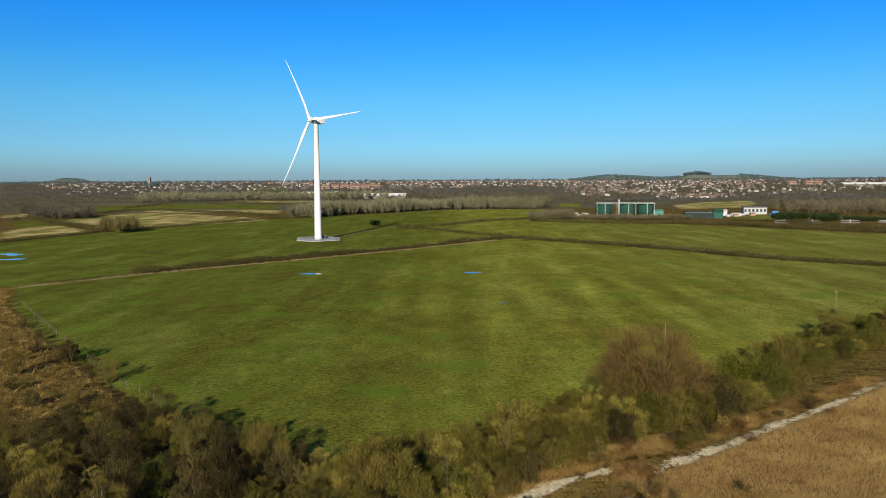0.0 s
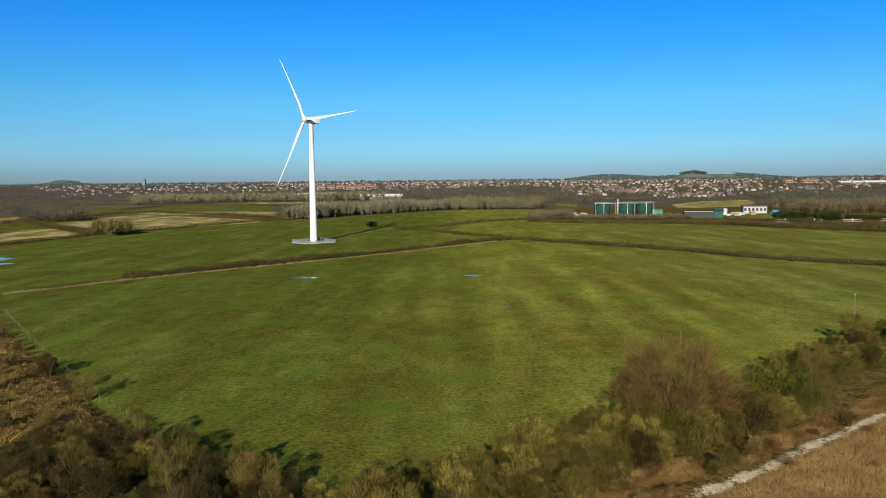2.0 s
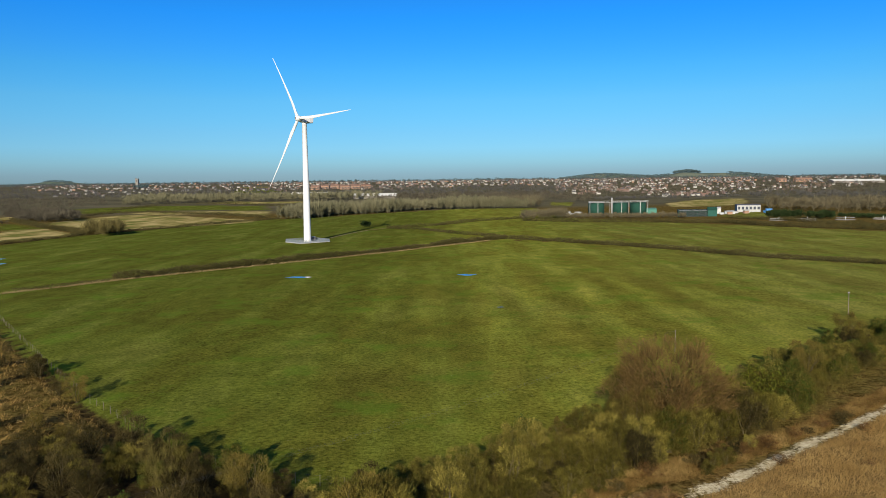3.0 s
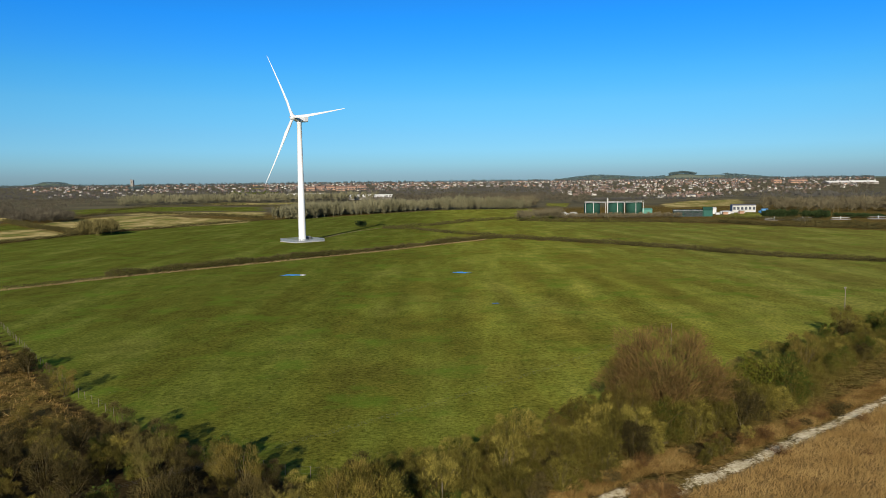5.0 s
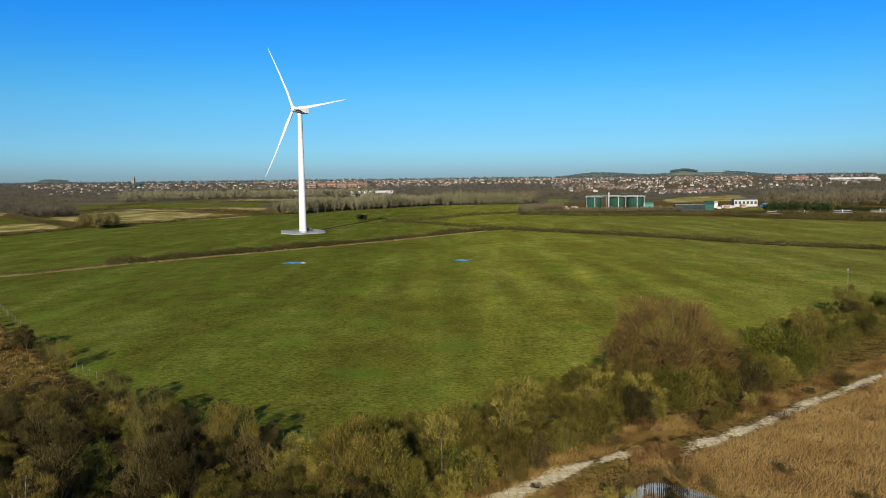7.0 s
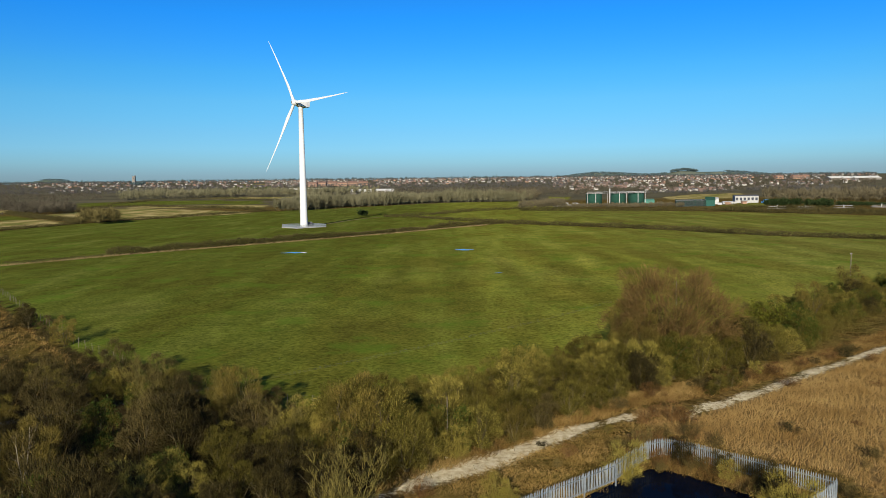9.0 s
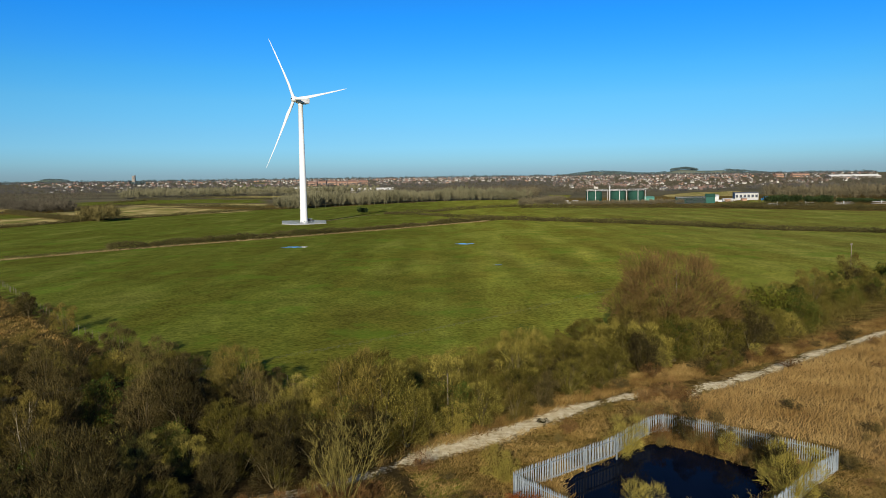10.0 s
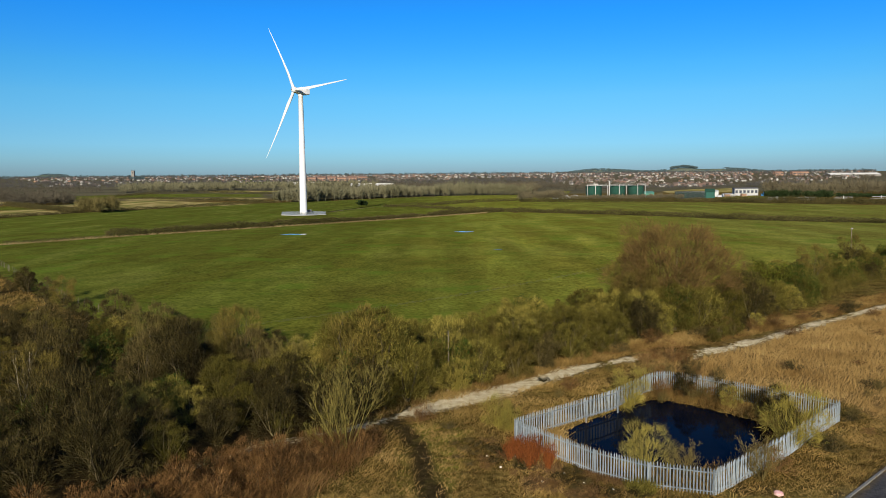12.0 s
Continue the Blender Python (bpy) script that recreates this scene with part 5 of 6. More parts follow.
def grass_strip(line, off, label, seed, tall=0.7, width=0.12, material=None):
    """Uncut tan grass along the foot of a hedge."""
    pts = np.array(along(line, 0.3, off))
    g = np.random.default_rng(seed)
    pts = pts + g.normal(0, 0.35, pts.shape)
    blades("dead_grass", np.column_stack([pts, plain_z(pts[:, 0], pts[:, 1])]), tall, 0.5, width, 4, material or M_STRAW, label, "grass", seed)


grass_strip(FAR_R[:-2], 2.6, "uncut tan grass along the foot of the hedge", 33)
grass_strip([(-131, 217), (-118, 232), *FAR_L[:-1]], -2.4, "uncut tan grass along the foot of the hedge", 31)
grass_strip([(-110, 178), (-83, 144.5), (-66, 122.5), (-48, 100), (-36, 87)], -1.0, "uncut tan grass along the ditch", 32, 0.45, 0.03, M_TUFT)


# ---- the pond's palisade ----
def palisade(a, b, height=1.4):
    """One straight run of steel palisade: rails and posts behind, a pale every 15 cm."""
    (ax, ay), (bx, by) = a, b
    n = math.hypot(bx - ax, by - ay)
    top = holder("palisade_fence", pose(ax, ay, gz((ax + bx) / 2, ay), 0, 0, math.degrees(math.atan2(by - ay, bx - ax))), "galvanised steel palisade fence with pointed pales round the pond", "fence", "fence runs round the pond")
    for z in (0.16, 1.1):
        part("rail", box(bmesh.new(), 0, n, 0.03, 0.08, z, z + 0.05), M_GALV, top)
    k = max(1, round(n / 2.75))
    shared = None
    for i in range(k + 1):
        if shared is None:
            shared = part("post", box(bmesh.new(), -0.035, 0.035, 0.08, 0.16, -0.3, height - 0.15), M_GALV, top).data
        else:
            o = new("post", shared)
            o.parent, o.location = top, (n * i / k, 0, 0)
    m = int(n / 0.15)
    for i in range(m):
        o = new("pale", PALE_MESH)
        o.parent = top
        o.location = ((i + 0.5) * n / m, 0, rng.uniform(-0.012, 0.008))
        o.rotation_euler = (rng.uniform(-0.03, 0.03), rng.uniform(-0.012, 0.012), rng.uniform(-0.2, 0.2))
    return top


def pale_mesh():
    """A W-shaped rolled pale with a three-pointed head."""
    bm = bmesh.new()
    prof = [(-0.035, 0.012), (-0.014, -0.012), (0.0, 0.006), (0.014, -0.012), (0.035, 0.012)]
    tops = [1.30, 1.36, 1.42, 1.36, 1.30]
    rows = [[bm.verts.new((x, y + s, z)) for (x, y), z in zip(prof, zs)] for s in (-0.003, 0.003) for zs in ([0.03] * 5, [t - 0.12 for t in tops], tops)]
    for base, flip in ((0, False), (3, True)):
        for r in (0, 1):
            for i in range(4):
                q = [rows[base + r][i], rows[base + r][i + 1], rows[base + r + 1][i + 1], rows[base + r + 1][i]]
                bm.faces.new(q[::-1] if flip else q)
    me = bpy.data.meshes.new("pale")
    bm.to_mesh(me)
    bm.free()
    me.materials.append(M_GALV)
    return me


PALE_MESH = pale_mesh()
RING = [(6.42, 46.9), (7.46, 45.4), (8.9, 43.5), (10.1, 41.8), (12.45, 39.9), (15.4, 38.85), (16.9, 40.1), (20.95, 43.5), (23.9, 46.5), (27.0, 49.3), (24.95, 51.5), (22.3, 54.1), (20.3, 56.2), (18.4, 57.3), (17.1, 56.7), (13.9, 52.9)]
RUNS = list(zip(RING, RING[1:] + RING[:1]))
for a, b in RUNS:
    palisade(a, b)


# ---- poles, wires, stock fence ----
def pole(x, y, h, label, arm=True, r=0.13):
    top = holder("utility_pole", pose(x, y, gz(x, y), 0, 0, 40), label, "pole", "line of wooden poles")
    part("post", lathe(bmesh.new(), [(r, -0.5), (r, 0.2), (r * 0.8, h - 0.02), (r * 0.7, h)], 10), M_POST, top)
    if arm:
        bar = part("crossarm", box(bmesh.new(), -0.45, 0.45, -0.05, 0.05, h - 0.35, h - 0.25, 0.01), M_POST, top)
    for dx in (-0.35, 0.35) if arm else ():
        part("insulator", lathe(bmesh.new(), [(0.03, h - 0.25), (0.05, h - 0.2), (0.05, h - 0.12), (0.03, h - 0.07)], 8, True, Matrix.Translation((dx, 0, 0))), M_LGREY, bar)
    return Vector((x, y, gz(x, y) + h - 0.1))


pole(86.2, 155.2, 4.8, "weathered wooden pole in the pasture", True, 0.09)
pole(40.5, 124.0, 3.9, "weathered wooden pole with a short crossarm", False, 0.07)
pole(2.7, 59.4, 4.2, "thin grey wooden pole among the hedge", False, 0.04)
tops = [Vector((40.5, 124.0, gz(40.5, 124) + 3.8)), pole(-45.0, 41.2, 5.4, "weathered wooden pole with a short crossarm")]


def wire(a, b, sag, shift):
    cu = bpy.data.curves.new("wire", "CURVE")
    cu.dimensions, cu.bevel_depth, cu.bevel_resolution = "3D", 0.0032, 0
    sp = cu.splines.new("POLY")
    sp.points.add(16)
    for i in range(17):
        k = i / 16
        p = a.lerp(b, k)
        sp.points[i].co = (p.x + shift, p.y - shift * 0.6, p.z - sag * 4 * k * (1 - k), 1)
    cu.materials.append(M_WIRE)
    return tagged(new("wire", cu), "thin sagging overhead wire between wooden poles", "wire")


for shift in (-0.3, 0.0, 0.3):
    wire(tops[0], tops[1], 2.0, shift)


def stock_fence(line, every, label):
    fence = holder("stock_fence", Matrix(), label, "fence")
    shared = None
    pts = along(line, every, 0.0)
    for x, y in pts:
        p = (x + rng.uniform(-0.1, 0.1), y + rng.uniform(-0.1, 0.1), gz(x, y))
        if shared is None:
            o = part("post", lathe(bmesh.new(), [(0.035, -0.4), (0.032, 1.05), (0.015, 1.1)], 7), M_POST, fence)
            shared = o.data
        else:
            o = new("post", shared)
            o.parent = fence
        o.location = p
        o.rotation_euler = (rng.uniform(-0.05, 0.05), rng.uniform(-0.05, 0.05), 0)
    for z in (0.35, 0.7, 1.02):
        cu = bpy.data.curves.new("strand", "CURVE")
        cu.dimensions, cu.bevel_depth, cu.bevel_resolution = "3D", 0.003, 0
        sp = cu.splines.new("POLY")
        sp.points.add(len(pts) - 1)
        for i, (x, y) in enumerate(pts):
            sp.points[i].co = (x, y, gz(x, y) + z, 1)
        cu.materials.append(M_WIRE)
        new("strand", cu).parent = fence


stock_fence([(-107, 180), (-81, 146), (-64, 124), (-46, 101.5), (-34, 89)], 2.6, "wooden post and wire fence along the ditch")
stock_fence([(-26, 79.5), (-12, 72.2), (-2, 69.6), (6, 73.5), (22, 88)], 2.6, "wooden post and wire fence at the pasture edge")


# kerb of the tarmac road
def kerb():
    line = ROAD[:4]
    bm = bmesh.new()
    for (ax, ay), (bx, by) in zip(line, line[1:]):
        n = math.hypot(bx - ax, by - ay)
        ux, uy = (bx - ax) / n, (by - ay) / n
        k = int(n / 0.92)
        for i in range(k):
            s = i * n / k
            m = Matrix.Translation((ax + ux * s, ay + uy * s, gz(ax, ay))) @ Matrix.Rotation(math.atan2(uy, ux), 4, "Z")
            b2 = box(bmesh.new(), 0.01, n / k - 0.01, -0.07, 0.07, -0.2, 0.12, 0.02)
            o = part("kerbstone", b2, M_TARE, KERB)
            o.matrix_basis = m


KERB = tagged(new("kerb"), "grey concrete kerb at the road edge", "kerb", kind="structure")
kerb()


# ---- the works beyond the fields ----
def tank(x, y, r, h, material, label):
    top = holder("storage_tank", pose(x, y, gz(x, y)), label, "tank", "digester tanks")
    part("shell", lathe(bmesh.new(), [(r, -0.5), (r, h), (r - 0.25, h + 0.05)], 40), material, top)
    ringb = bmesh.new()
    for z in (h * 0.33, h * 0.66, h - 0.15):
        lathe(ringb, [(r + 0.02, z), (r + 0.08, z), (r + 0.08, z + 0.15), (r + 0.02, z + 0.15)], 40, False)
    part("band", ringb, material, top)
    rail = bmesh.new()
    for i in range(20):
        a = 2 * math.pi * i / 20
        box(rail, r * 0.98 * math.cos(a) - 0.05, r * 0.98 * math.cos(a) + 0.05, r * 0.98 * math.sin(a) - 0.05, r * 0.98 * math.sin(a) + 0.05, h, h + 1.1)
    lathe(rail, [(r * 0.97, h + 1.05), (r * 0.99, h + 1.05), (r * 0.99, h + 1.15), (r * 0.97, h + 1.15)], 40, False)
    part("railing", rail, M_LGREY, top)
    lad = box(bmesh.new(), -0.22, 0.22, -r - 0.4, -r - 0.05, 0, h + 1.0)
    part("ladder", lad, M_LGREY, top)
    return top


def shed(name, x, y, w, d, h, ridge, turn, wall_m, roof_m, label, category="building", bays=0, group=""):
    """A building with a pitched roof along its length, eaves that stand out, and a row of windows."""
    top = holder(name, pose(x, y, gz(x, y) - 0.3, 0, 0, turn), label, category, group)
    part("wall", shed_walls(w, d, h, ridge), wall_m, top)
    part("roof", shed_roof(w, d, h, ridge), roof_m, top)
    for i in range(bays):
        cx = -w / 2 + (i + 0.5) * w / bays
        part("window", box(bmesh.new(), cx - w / bays * 0.3, cx + w / bays * 0.3, -d / 2 - 0.04, -d / 2 + 0.02, h * 0.4, h * 0.78), M_PANE, top)
    return top


def shed_walls(w, d, h, ridge):
    bm = bmesh.new()
    a = [bm.verts.new((sx * w / 2, y, z)) for sx in (-1, 1) for y, z in ((-d / 2, -1), (d / 2, -1), (d / 2, h), (0, h + ridge), (-d / 2, h))]
    bm.faces.new(a[:5][::-1])
    bm.faces.new(a[5:])
    for i in range(5):
        bm.faces.new((a[i], a[(i + 1) % 5], a[5 + (i + 1) % 5], a[5 + i]))
    bmesh.ops.recalc_face_normals(bm, faces=bm.faces)
    return bm


def shed_roof(w, d, h, ridge):
    bm = bmesh.new()
    e, t = 0.35, 0.18
    s = ridge / (d / 2)
    prof = [(-d / 2 - e, h - e * s + 0.03), (0, h + ridge + 0.03), (d / 2 + e, h - e * s + 0.03), (d / 2 + e, h - e * s + t), (0, h + ridge + t + 0.03), (-d / 2 - e, h - e * s + t)]
    a = [bm.verts.new((sx * (w / 2 + 0.3), y, z)) for sx in (-1, 1) for y, z in prof]
    for i in range(6):
        bm.faces.new((a[i], a[(i + 1) % 6], a[6 + (i + 1) % 6], a[6 + i]))
    for o in (0, 6):
        bm.faces.new((a[o], a[o + 1], a[o + 4], a[o + 5]))
        bm.faces.new((a[o + 1], a[o + 2], a[o + 3], a[o + 4]))
    bmesh.ops.recalc_face_normals(bm, faces=bm.faces)
    return bm


for x, y in ((139.8, 675), (161.2, 675), (177.8, 675)):
    tank(x, y, 7.2, 11.0, M_GTANK, "round dark green storage tank with a railed top")
stack = holder("chimney_stack", pose(151.5, 664, gz(151, 664)), "slim pale grey steel chimney beside the tanks", "chimney")
part("flue", lathe(bmesh.new(), [(0.6, -0.3), (0.6, 15.0), (0.5, 15.5)], 14), M_LGREY, stack)
part("collar", lathe(bmesh.new(), [(0.8, 14.0), (0.8, 14.6)], 14), M_LGREY, stack)
shed("works_shed", 191, 684, 10, 9, 4.2, 1.2, 0, M_GPALE, M_GPALE, "pale green sheet-metal shed beside the tanks")
hall = shed("works_hall", 209, 610, 30, 16, 5.2, 0.5, -14, M_HALL, M_HALL, "long dark green-black works hall")
for i in range(6):
    part("louvre", box(bmesh.new(), -15.0, 7.6, -8.22, -8.0, 0.5 + i * 0.82, 0.72 + i * 0.82), M_SLATE, hall, "grey horizontal louvre")
part("parapet", box(bmesh.new(), -15.2, 7.6, -8.3, -7.9, 5.25, 5.6), M_LGREY, hall, "pale roof edge")
for i in range(4):
    part("mullion", box(bmesh.new(), -14.9 + i * 7.3, -14.6 + i * 7.3, -8.3, -8.0, 0.0, 5.2), M_GTANK, hall)
part("gable_lobby", shed_walls(7.0, 7.0, 5.6, 2.2), M_GLOBBY, hall, "green glazed gabled lobby").location = (11.4, -5.2, 0)
part("gable_roof", shed_roof(7.0, 7.0, 5.6, 2.2), M_GTANK, hall).location = (11.4, -5.2, 0)
shed("works_shed", 239, 652, 9, 8, 5, 1.0, -10, M_LGREY, M_LGREY, "white sheet-metal shed at the works")
shed("works_shed", 276, 672, 20, 10, 6.5, 0.8, -10, M_CONC, M_SLATE, "pale grey works building with dark windows", bays=6)
shed("works_shed", 246, 636, 8, 5, 2.6, 0.3, -10, M_LGREY, M_LGREY, "small white cabin at the works")
shed("works_shed", 290, 660, 5, 3, 3, 0.3, -10, M_BLUE, M_BLUE, "small blue container at the works")
for i in range(16):
    x, y = 106 + 1.5 * i + rng.uniform(-0.8, 0.8), 690 + rng.uniform(-6, 6)
    shed("works_cabin", x, y, rng.uniform(1.5, 4.5), rng.uniform(2, 4), rng.uniform(1.2, 3.4), 0.2, rng.uniform(-30, 30), rng.choice((M_LGREY, M_CONC)), rng.choice((M_LGREY, M_CONC)), "small pale grey cabin in the works yard", "cabin", 0, "yard cabins")
for i, (x, y, mat, tone) in enumerate(((238, 632, M_LGREY, "white"), (243, 628, M_OBRICK, "orange"), (250, 645, M_LGREY, "white"), (257, 650, M_CONC, "grey"), (262, 641, M_OBRICK, "orange"), (268, 655, M_LGREY, "white"), (283, 650, M_BLUE, "blue"))):
    shed("works_cabin", x, y, 3.2 + i % 3, 2.6, 1.8 + 0.4 * (i % 3), 0.2, -12 + 6 * i, mat, mat, "small " + tone + " cabin in the works yard", "cabin", 0, "yard cabins")
walk_way = holder("walkway", pose(158, 667.4, gz(158, 667)), "pale steel walkway across the tank tops", "walkway")
part("deck", box(bmesh.new(), -26, 27, -0.6, 0.6, 11.3, 11.5), M_LGREY, walk_way)
part("handrail", box(bmesh.new(), -26, 27, -0.65, -0.55, 12.5, 12.65), M_LGREY, walk_way)
for i in range(28):
    part("baluster", box(bmesh.new(), -26 + i * 1.95, -25.9 + i * 1.95, -0.65, -0.55, 11.5, 12.5), M_LGREY, walk_way)
for dx in (-25.5, -7.5, 9.5, 26.5):
    part("leg", box(bmesh.new(), dx - 0.15, dx + 0.15, -0.15, 0.15, -0.3, 11.3), M_LGREY, walk_way)
for x, y, t in ((236, 520, 20), (252, 512, 50), (276, 508, 10), (300, 505, 60), (318, 498, 30)):
    fb = holder("filter_bed", pose(x, y, gz(x, y)), "low round concrete filter bed with a steel distributor arm", "filter bed", "filter beds")
    part("rim", lathe(bmesh.new(), [(6.5, -0.3), (6.5, 0.35), (6.2, 0.35), (6.2, 0.1)], 30), M_STONE, fb)
    part("arm", box(bmesh.new(), -6.2, 6.2, -0.1, 0.1, 1.3, 1.5), M_LGREY, fb)
    part("column", lathe(bmesh.new(), [(0.3, 0.0), (0.3, 2.0), (0.15, 2.4)], 10), M_LGREY, fb)


# ---- the town on the rise ----
def house_kind(wall_m, roof_m, w, d, h, ridge):
    return mesh_from(shed_walls(w, d, h, ridge), "wall", wall_m), mesh_from(shed_roof(w, d, h, ridge), "roof", roof_m), mesh_from(box(bmesh.new(), w * 0.25, w * 0.25 + 0.9, -0.5, 0.4, h + ridge * 0.5, h + ridge + 1.1), "chimney", M_BRICK)


def mesh_from(bm, name, material):
    me = bpy.data.meshes.new(name)
    bm.to_mesh(me)
    bm.free()
    me.materials.append(material)
    return me


HOUSES = [
    (house_kind(M_RENDER, M_TILE, 10, 8, 5.4, 2.8), "cream rendered house with a brown tiled roof"),
    (house_kind(M_RENDER, M_SLATE, 16, 8, 5.4, 2.6), "pair of cream rendered houses under a slate roof"),
    (house_kind(M_BRICK, M_TILE, 11, 8, 5.4, 3.0), "red brick house with a brown tiled roof"),
    (house_kind(M_BRICK, M_RTILE, 18, 8, 5.6, 2.8), "brick terrace with an orange tiled roof"),
    (house_kind(M_STONE, M_SLATE, 12, 9, 5.8, 3.2), "grey stone house with a slate roof"),
]


def house(x, y, kind, turn, s=1.0):
    meshes, label = HOUSES[kind]
    top = holder("house", pose(x, y, gz(x, y), 0, 0, turn) @ Matrix.Scale(s, 4), label, "house", "houses of the town")
    for me in meshes:
        o = new(me.name, me)
        o.parent = top


trng = random.Random(77)
FAN = lambda bearing, dist: (3.4 + (bearing - 806) / 1305 * dist, dist - 4.9)     # a bearing across the town and a distance, as a place in plan


def street(west, east, d0, d1, count, kinds):
    for i in range(count):
        px = west + (east - west) * (i + trng.uniform(0.1, 0.9)) / count
        x, y = FAN(px, trng.uniform(d0, d1))
        house(x, y, trng.choice(kinds), trng.choice((0, 0, 8, -12, 90, 80)) + trng.uniform(-6, 6), trng.uniform(0.45, 0.66))


street(1160, 1300, 1290, 1560, 52, (0, 0, 1, 2, 2, 3))
street(1030, 1180, 1450, 1950, 46, (0, 1, 2, 3, 3))
street(1280, 1480, 1420, 1900, 40, (0, 1, 2, 2, 4))
street(270, 520, 1900, 2400, 50, (0, 1, 1, 2, 3))
street(100, 290, 1650, 2300, 34, (0, 1, 1, 2, 3))
street(500, 770, 1850, 2500, 44, (1, 2, 3, 3, 2))
street(740, 1010, 2100, 2800, 36, (0, 2, 3, 1))
for i, px in enumerate((578, 594, 612, 629, 648, 666)):
    x, y = FAN(px, 1960 + 30 * (i % 3))
    shed("apartment_block", x, y, 24, 14, 8, 4, -8 + 5 * i, M_OBRICK, M_RTILE, "orange brick apartment block with a tiled roof", "building", 6, "apartment blocks")
for px in (1395, 1425, 1440):
    x, y = FAN(px, 2150)
    shed("apartment_block", x, y, 24, 14, 9, 3, 5, M_OBRICK, M_RTILE, "orange brick apartment block with a tiled roof", "building", 6, "apartment blocks")
for px, d, w in ((568, 1515, 72), (682, 1400, 78), (708, 1390, 26), (1500, 2000, 60), (1545, 2000, 70)):
    x, y = FAN(px, d)
    shed("warehouse", x, y, w, 40, 5, 4.5, 0, M_STONE, M_SHEET, "long pale sheet-metal warehouse", "warehouse", 0)
cx, cy = FAN(264, 2450)
church = holder("church_tower", pose(cx, cy, gz(cx, cy)), "square grey stone church tower above the houses", "tower")
part("tower_shaft", box(bmesh.new(), -4.5, 4.5, -4.5, 4.5, -1, 27, 0.3), M_STONE, church)
for sx in (-1, 1):
    for sy in (-1, 1):
        part("pinnacle", lathe(bmesh.new(), [(0.8, 27), (0.7, 29), (0.05, 31)], 6, True, Matrix.Translation((sx * 4, sy * 4, 0))), M_STONE, church)
part("belfry_opening", box(bmesh.new(), -1.2, 1.2, -4.55, -4.4, 18, 23), M_DARK, church)

wood("town_trees", [FAN(0, 2050), FAN(784, 2000), FAN(1568, 1950), FAN(1568, 3300), FAN(784, 3300), FAN(0, 3300)], 3600, 10, "bare street and garden trees among the houses", 11, M_FARW, 18, 0.4, 0.42)
wood("town_trees", [FAN(0, 1500), FAN(784, 1450), FAN(1010, 1400), FAN(1040, 2000), FAN(784, 2000), FAN(0, 2050)], 2600, 8, "bare trees and scrub at the edge of the town", 12, M_FARW, 20, 0.45, 0.36)
wood("town_trees", [FAN(1020, 1480), FAN(1150, 1280), FAN(1330, 1290), FAN(1568, 1350), FAN(1568, 2000), FAN(1020, 2000)], 1100, 7.5, "dark garden trees between crowded houses", 24, M_WOODB, 26, 0.5, 0.35)
wood("evergreens", [FAN(0, 2600), FAN(784, 2700), FAN(1568, 2600), FAN(1568, 3300), FAN(784, 3300), FAN(0, 3300)], 700, 13, "dark evergreen trees on the skyline", 13, M_HAZED_FIR, 26, 0.35, 0.6)
wood("evergreens", [FAN(258, 2200), FAN(282, 2200), FAN(282, 2240), FAN(258, 2240)], 26, 13, "clump of dark evergreen trees below the church", 14, M_HAZED_FIR, 60, 0.35, 0.4)
wood("hill_wood", [FAN(1207, 4440), FAN(1254, 4440), FAN(1254, 4540), FAN(1207, 4540)], 260, 17, "round clump of trees on the hilltop", 15, M_HAZED_FIR, 30, 0.5, 1.0)
wood("hill_wood", [FAN(1010, 4250), FAN(1200, 4250), FAN(1200, 4560), FAN(1010, 4560)], 700, 9, "wooded ridge on the skyline", 16, M_HAZED_FIR, 16, 1.2, 1.3)
wood("hill_wood", [FAN(1300, 4250), FAN(1400, 4250), FAN(1400, 4520), FAN(1300, 4520)], 260, 12, "wooded ridge on the skyline", 17, M_HAZED_FIR, 20, 0.8, 1.2)
wood("hill_wood", [FAN(1400, 3400), FAN(1568, 3400), FAN(1568, 4560), FAN(1400, 4560)], 420, 9, "wooded slopes at the edge of the downs", 34, M_HAZED_FIR, 16, 1.2, 1.3)
wood("hill_wood", [FAN(96, 4230), FAN(150, 4230), FAN(150, 4380), FAN(96, 4380)], 160, 8, "low wood on the far hilltop", 18, M_HAZED_FIR, 16, 1.0, 1.2)
wood("hill_wood", [FAN(-60, 3000), FAN(330, 3000), FAN(330, 3500), FAN(-60, 3500)], 420, 9, "low woods and thickets below the far hill", 35, M_HAZED_FIR, 18, 0.8, 0.9)
wood("hill_wood", [FAN(200, 3300), FAN(1568, 3300), FAN(1568, 4000), FAN(200, 4000)], 1300, 9, "woods on the far slopes", 19, M_HAZED_FIR, 16, 0.7, 1.0)


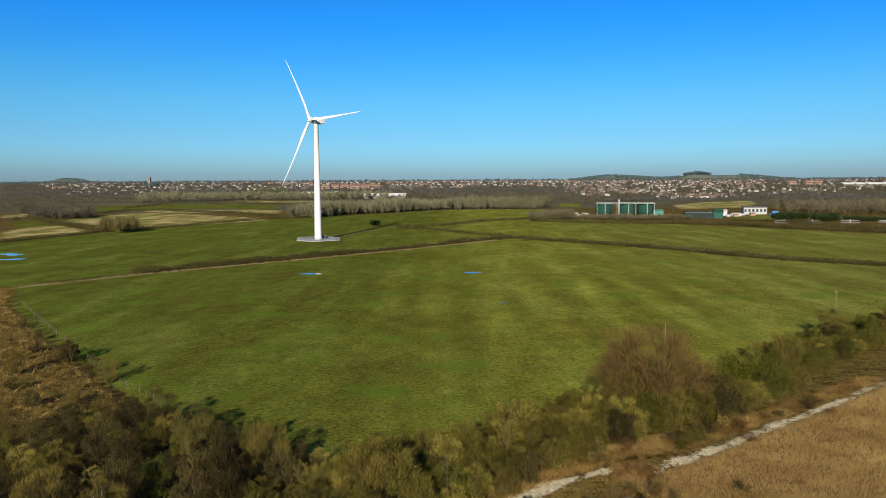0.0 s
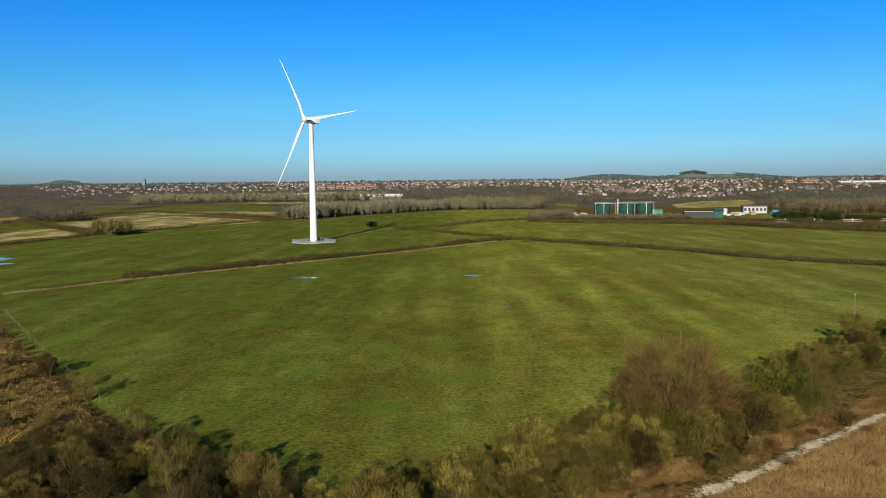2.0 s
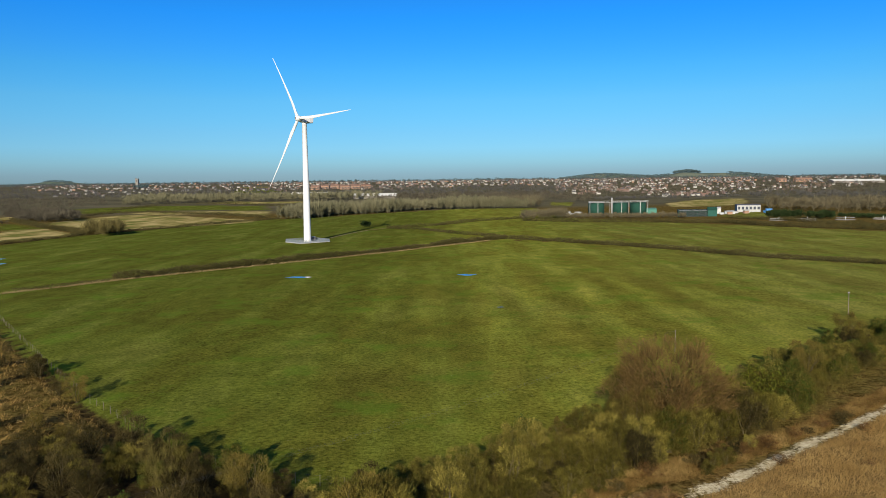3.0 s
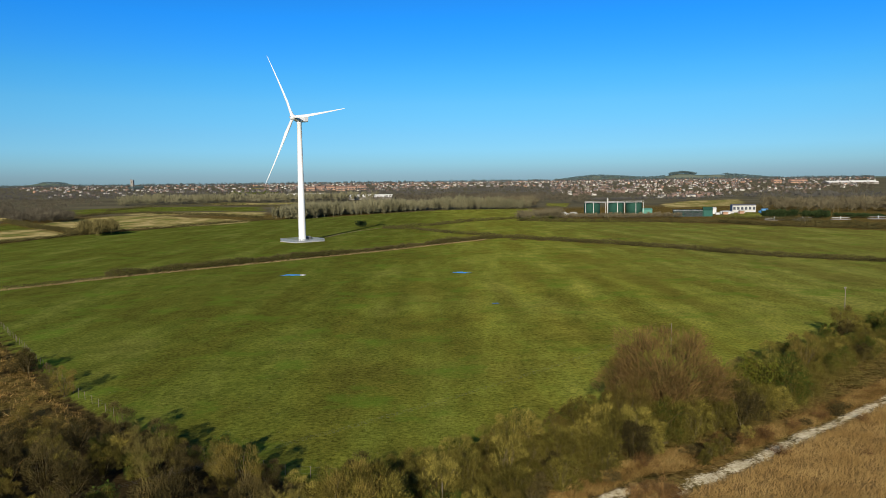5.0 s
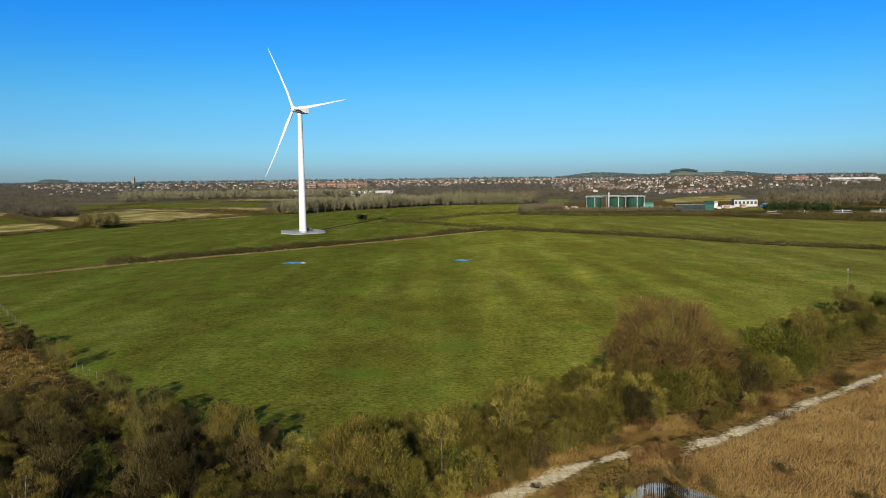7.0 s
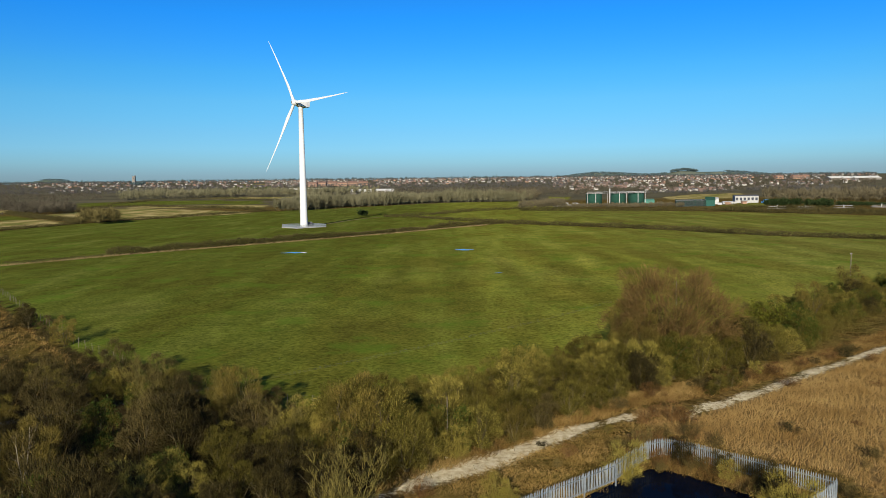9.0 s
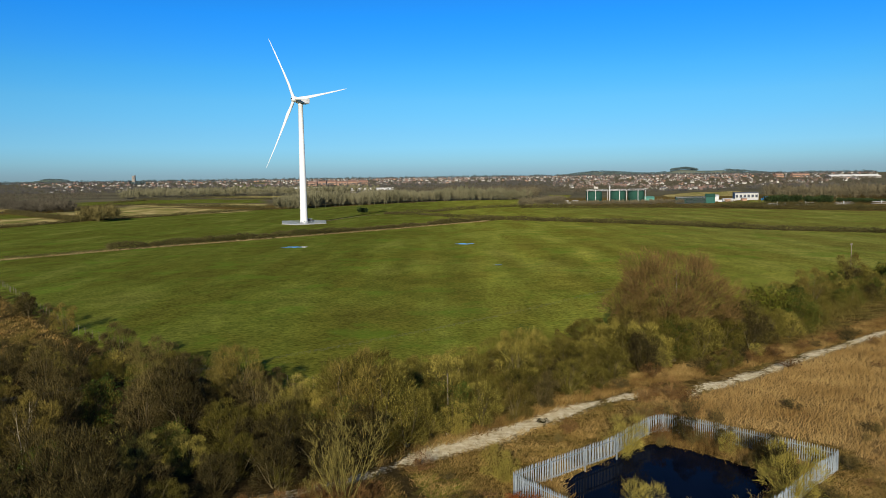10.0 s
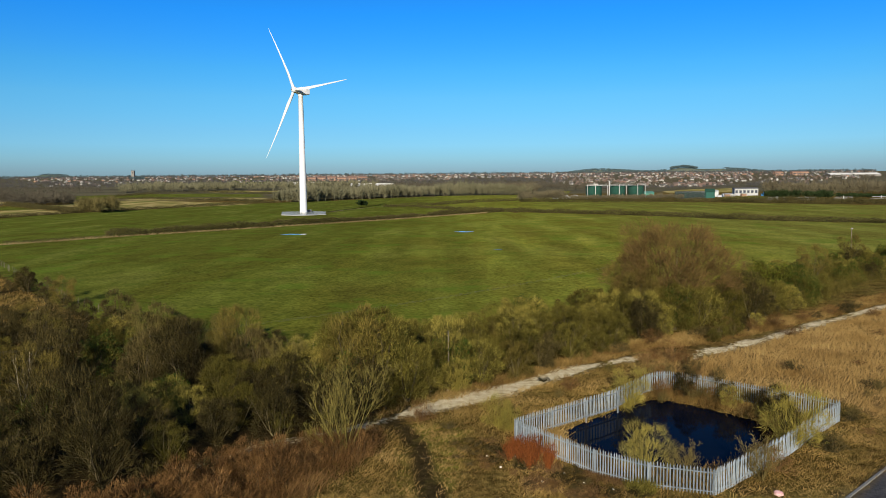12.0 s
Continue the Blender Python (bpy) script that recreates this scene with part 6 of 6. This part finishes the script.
def far_houses(count, west, east, d0, d1, seed):
    """Roofs and gables too small to pick apart, packed along the slopes of the town."""
    g = random.Random(seed)
    vs, fs, ms = [], [], []
    for i in range(count):
        x, y = FAN(g.uniform(west, east), g.uniform(d0, d1))
        z, a = gz(x, y), g.choice((0, 0.2, -0.3, 1.5))
        w, d, h, r = g.uniform(2.0, 4.4), 2.6, g.uniform(2.6, 4.0), 2.0
        k = len(vs)
        for px, py, pz in ((-w, -d, -1), (w, -d, -1), (w, d, -1), (-w, d, -1), (-w, -d, h), (w, -d, h), (w, d, h), (-w, d, h), (-w, 0, h + r), (w, 0, h + r)):
            vs.append((x + px * math.cos(a) - py * math.sin(a), y + px * math.sin(a) + py * math.cos(a), z + pz))
        tone, top = g.choice((0, 0, 0, 1, 1, 2)), g.choice((3, 3, 3, 4, 5, 5))
        for f, m in (((0, 1, 5, 4), tone), ((2, 3, 7, 6), tone), ((1, 2, 6, 5), tone), ((3, 0, 4, 7), tone), ((4, 5, 9, 8), top), ((6, 7, 8, 9), top), ((5, 6, 9, 9), tone), ((7, 4, 8, 8), tone)):
            f = tuple(dict.fromkeys(f))
            fs.append([k + q for q in f])
            ms.append(m)
    me = bpy.data.meshes.new("far_houses")
    me.from_pydata(vs, [], fs)
    for m in (M_RENDER, M_BRICK, M_OBRICK, M_TILE, M_RTILE, M_SLATE):
        me.materials.append(m)
    me.polygons.foreach_set("material_index", ms)
    tagged(new("far_houses", me), "crowded small houses on the far slope of the town", "houses", kind="stuff")


far_houses(620, 1000, 1340, 1600, 3300, 1)
far_houses(480, 480, 1000, 2000, 3300, 2)
far_houses(200, 60, 480, 1900, 3300, 3)
far_houses(150, 1300, 1568, 1700, 3200, 4)


# ---- litter by the road ----
def litter(x, y, size, material, label):
    g = random.Random(int(x * 10))
    bm = bmesh.new()
    bmesh.ops.create_icosphere(bm, subdivisions=2, radius=size)
    for v in bm.verts:
        v.co *= g.uniform(0.7, 1.15)
        v.co.z = max(v.co.z * 0.6, -0.3 * size)
    me = mesh_from(bm, "litter_bag", material)
    ob = new("litter_bag", me)
    ob.matrix_basis = pose(x, y, gz(x, y) + 0.35 * size)
    tagged(ob, label, "litter")


for x, y in ((5.35, 42.9), (8.6, 41.9), (8.15, 42.9), (10.65, 39.75), (6.3, 44.4), (7.3, 40.9), (9.4, 40.6), (4.7, 44.6), (2.6, 57.9), (3.3, 58.3)):
    litter(x, y, 0.085, M_CHALKS, "small white lump of chalk on rough ground")
litter(18.4, 38.8, 0.24, plain("pink_plastic", (0.45, 0.16, 0.15), (0.62, 0.45, 0.42), 0.5, 0, 6), "crumpled pink and white litter bag on rough grass")
litter(24.3, 45.6, 0.16, plain("yellow_plastic", (0.60, 0.42, 0.03), (0.70, 0.52, 0.06), 0.5, 0, 6), "small yellow plastic litter on rough grass")
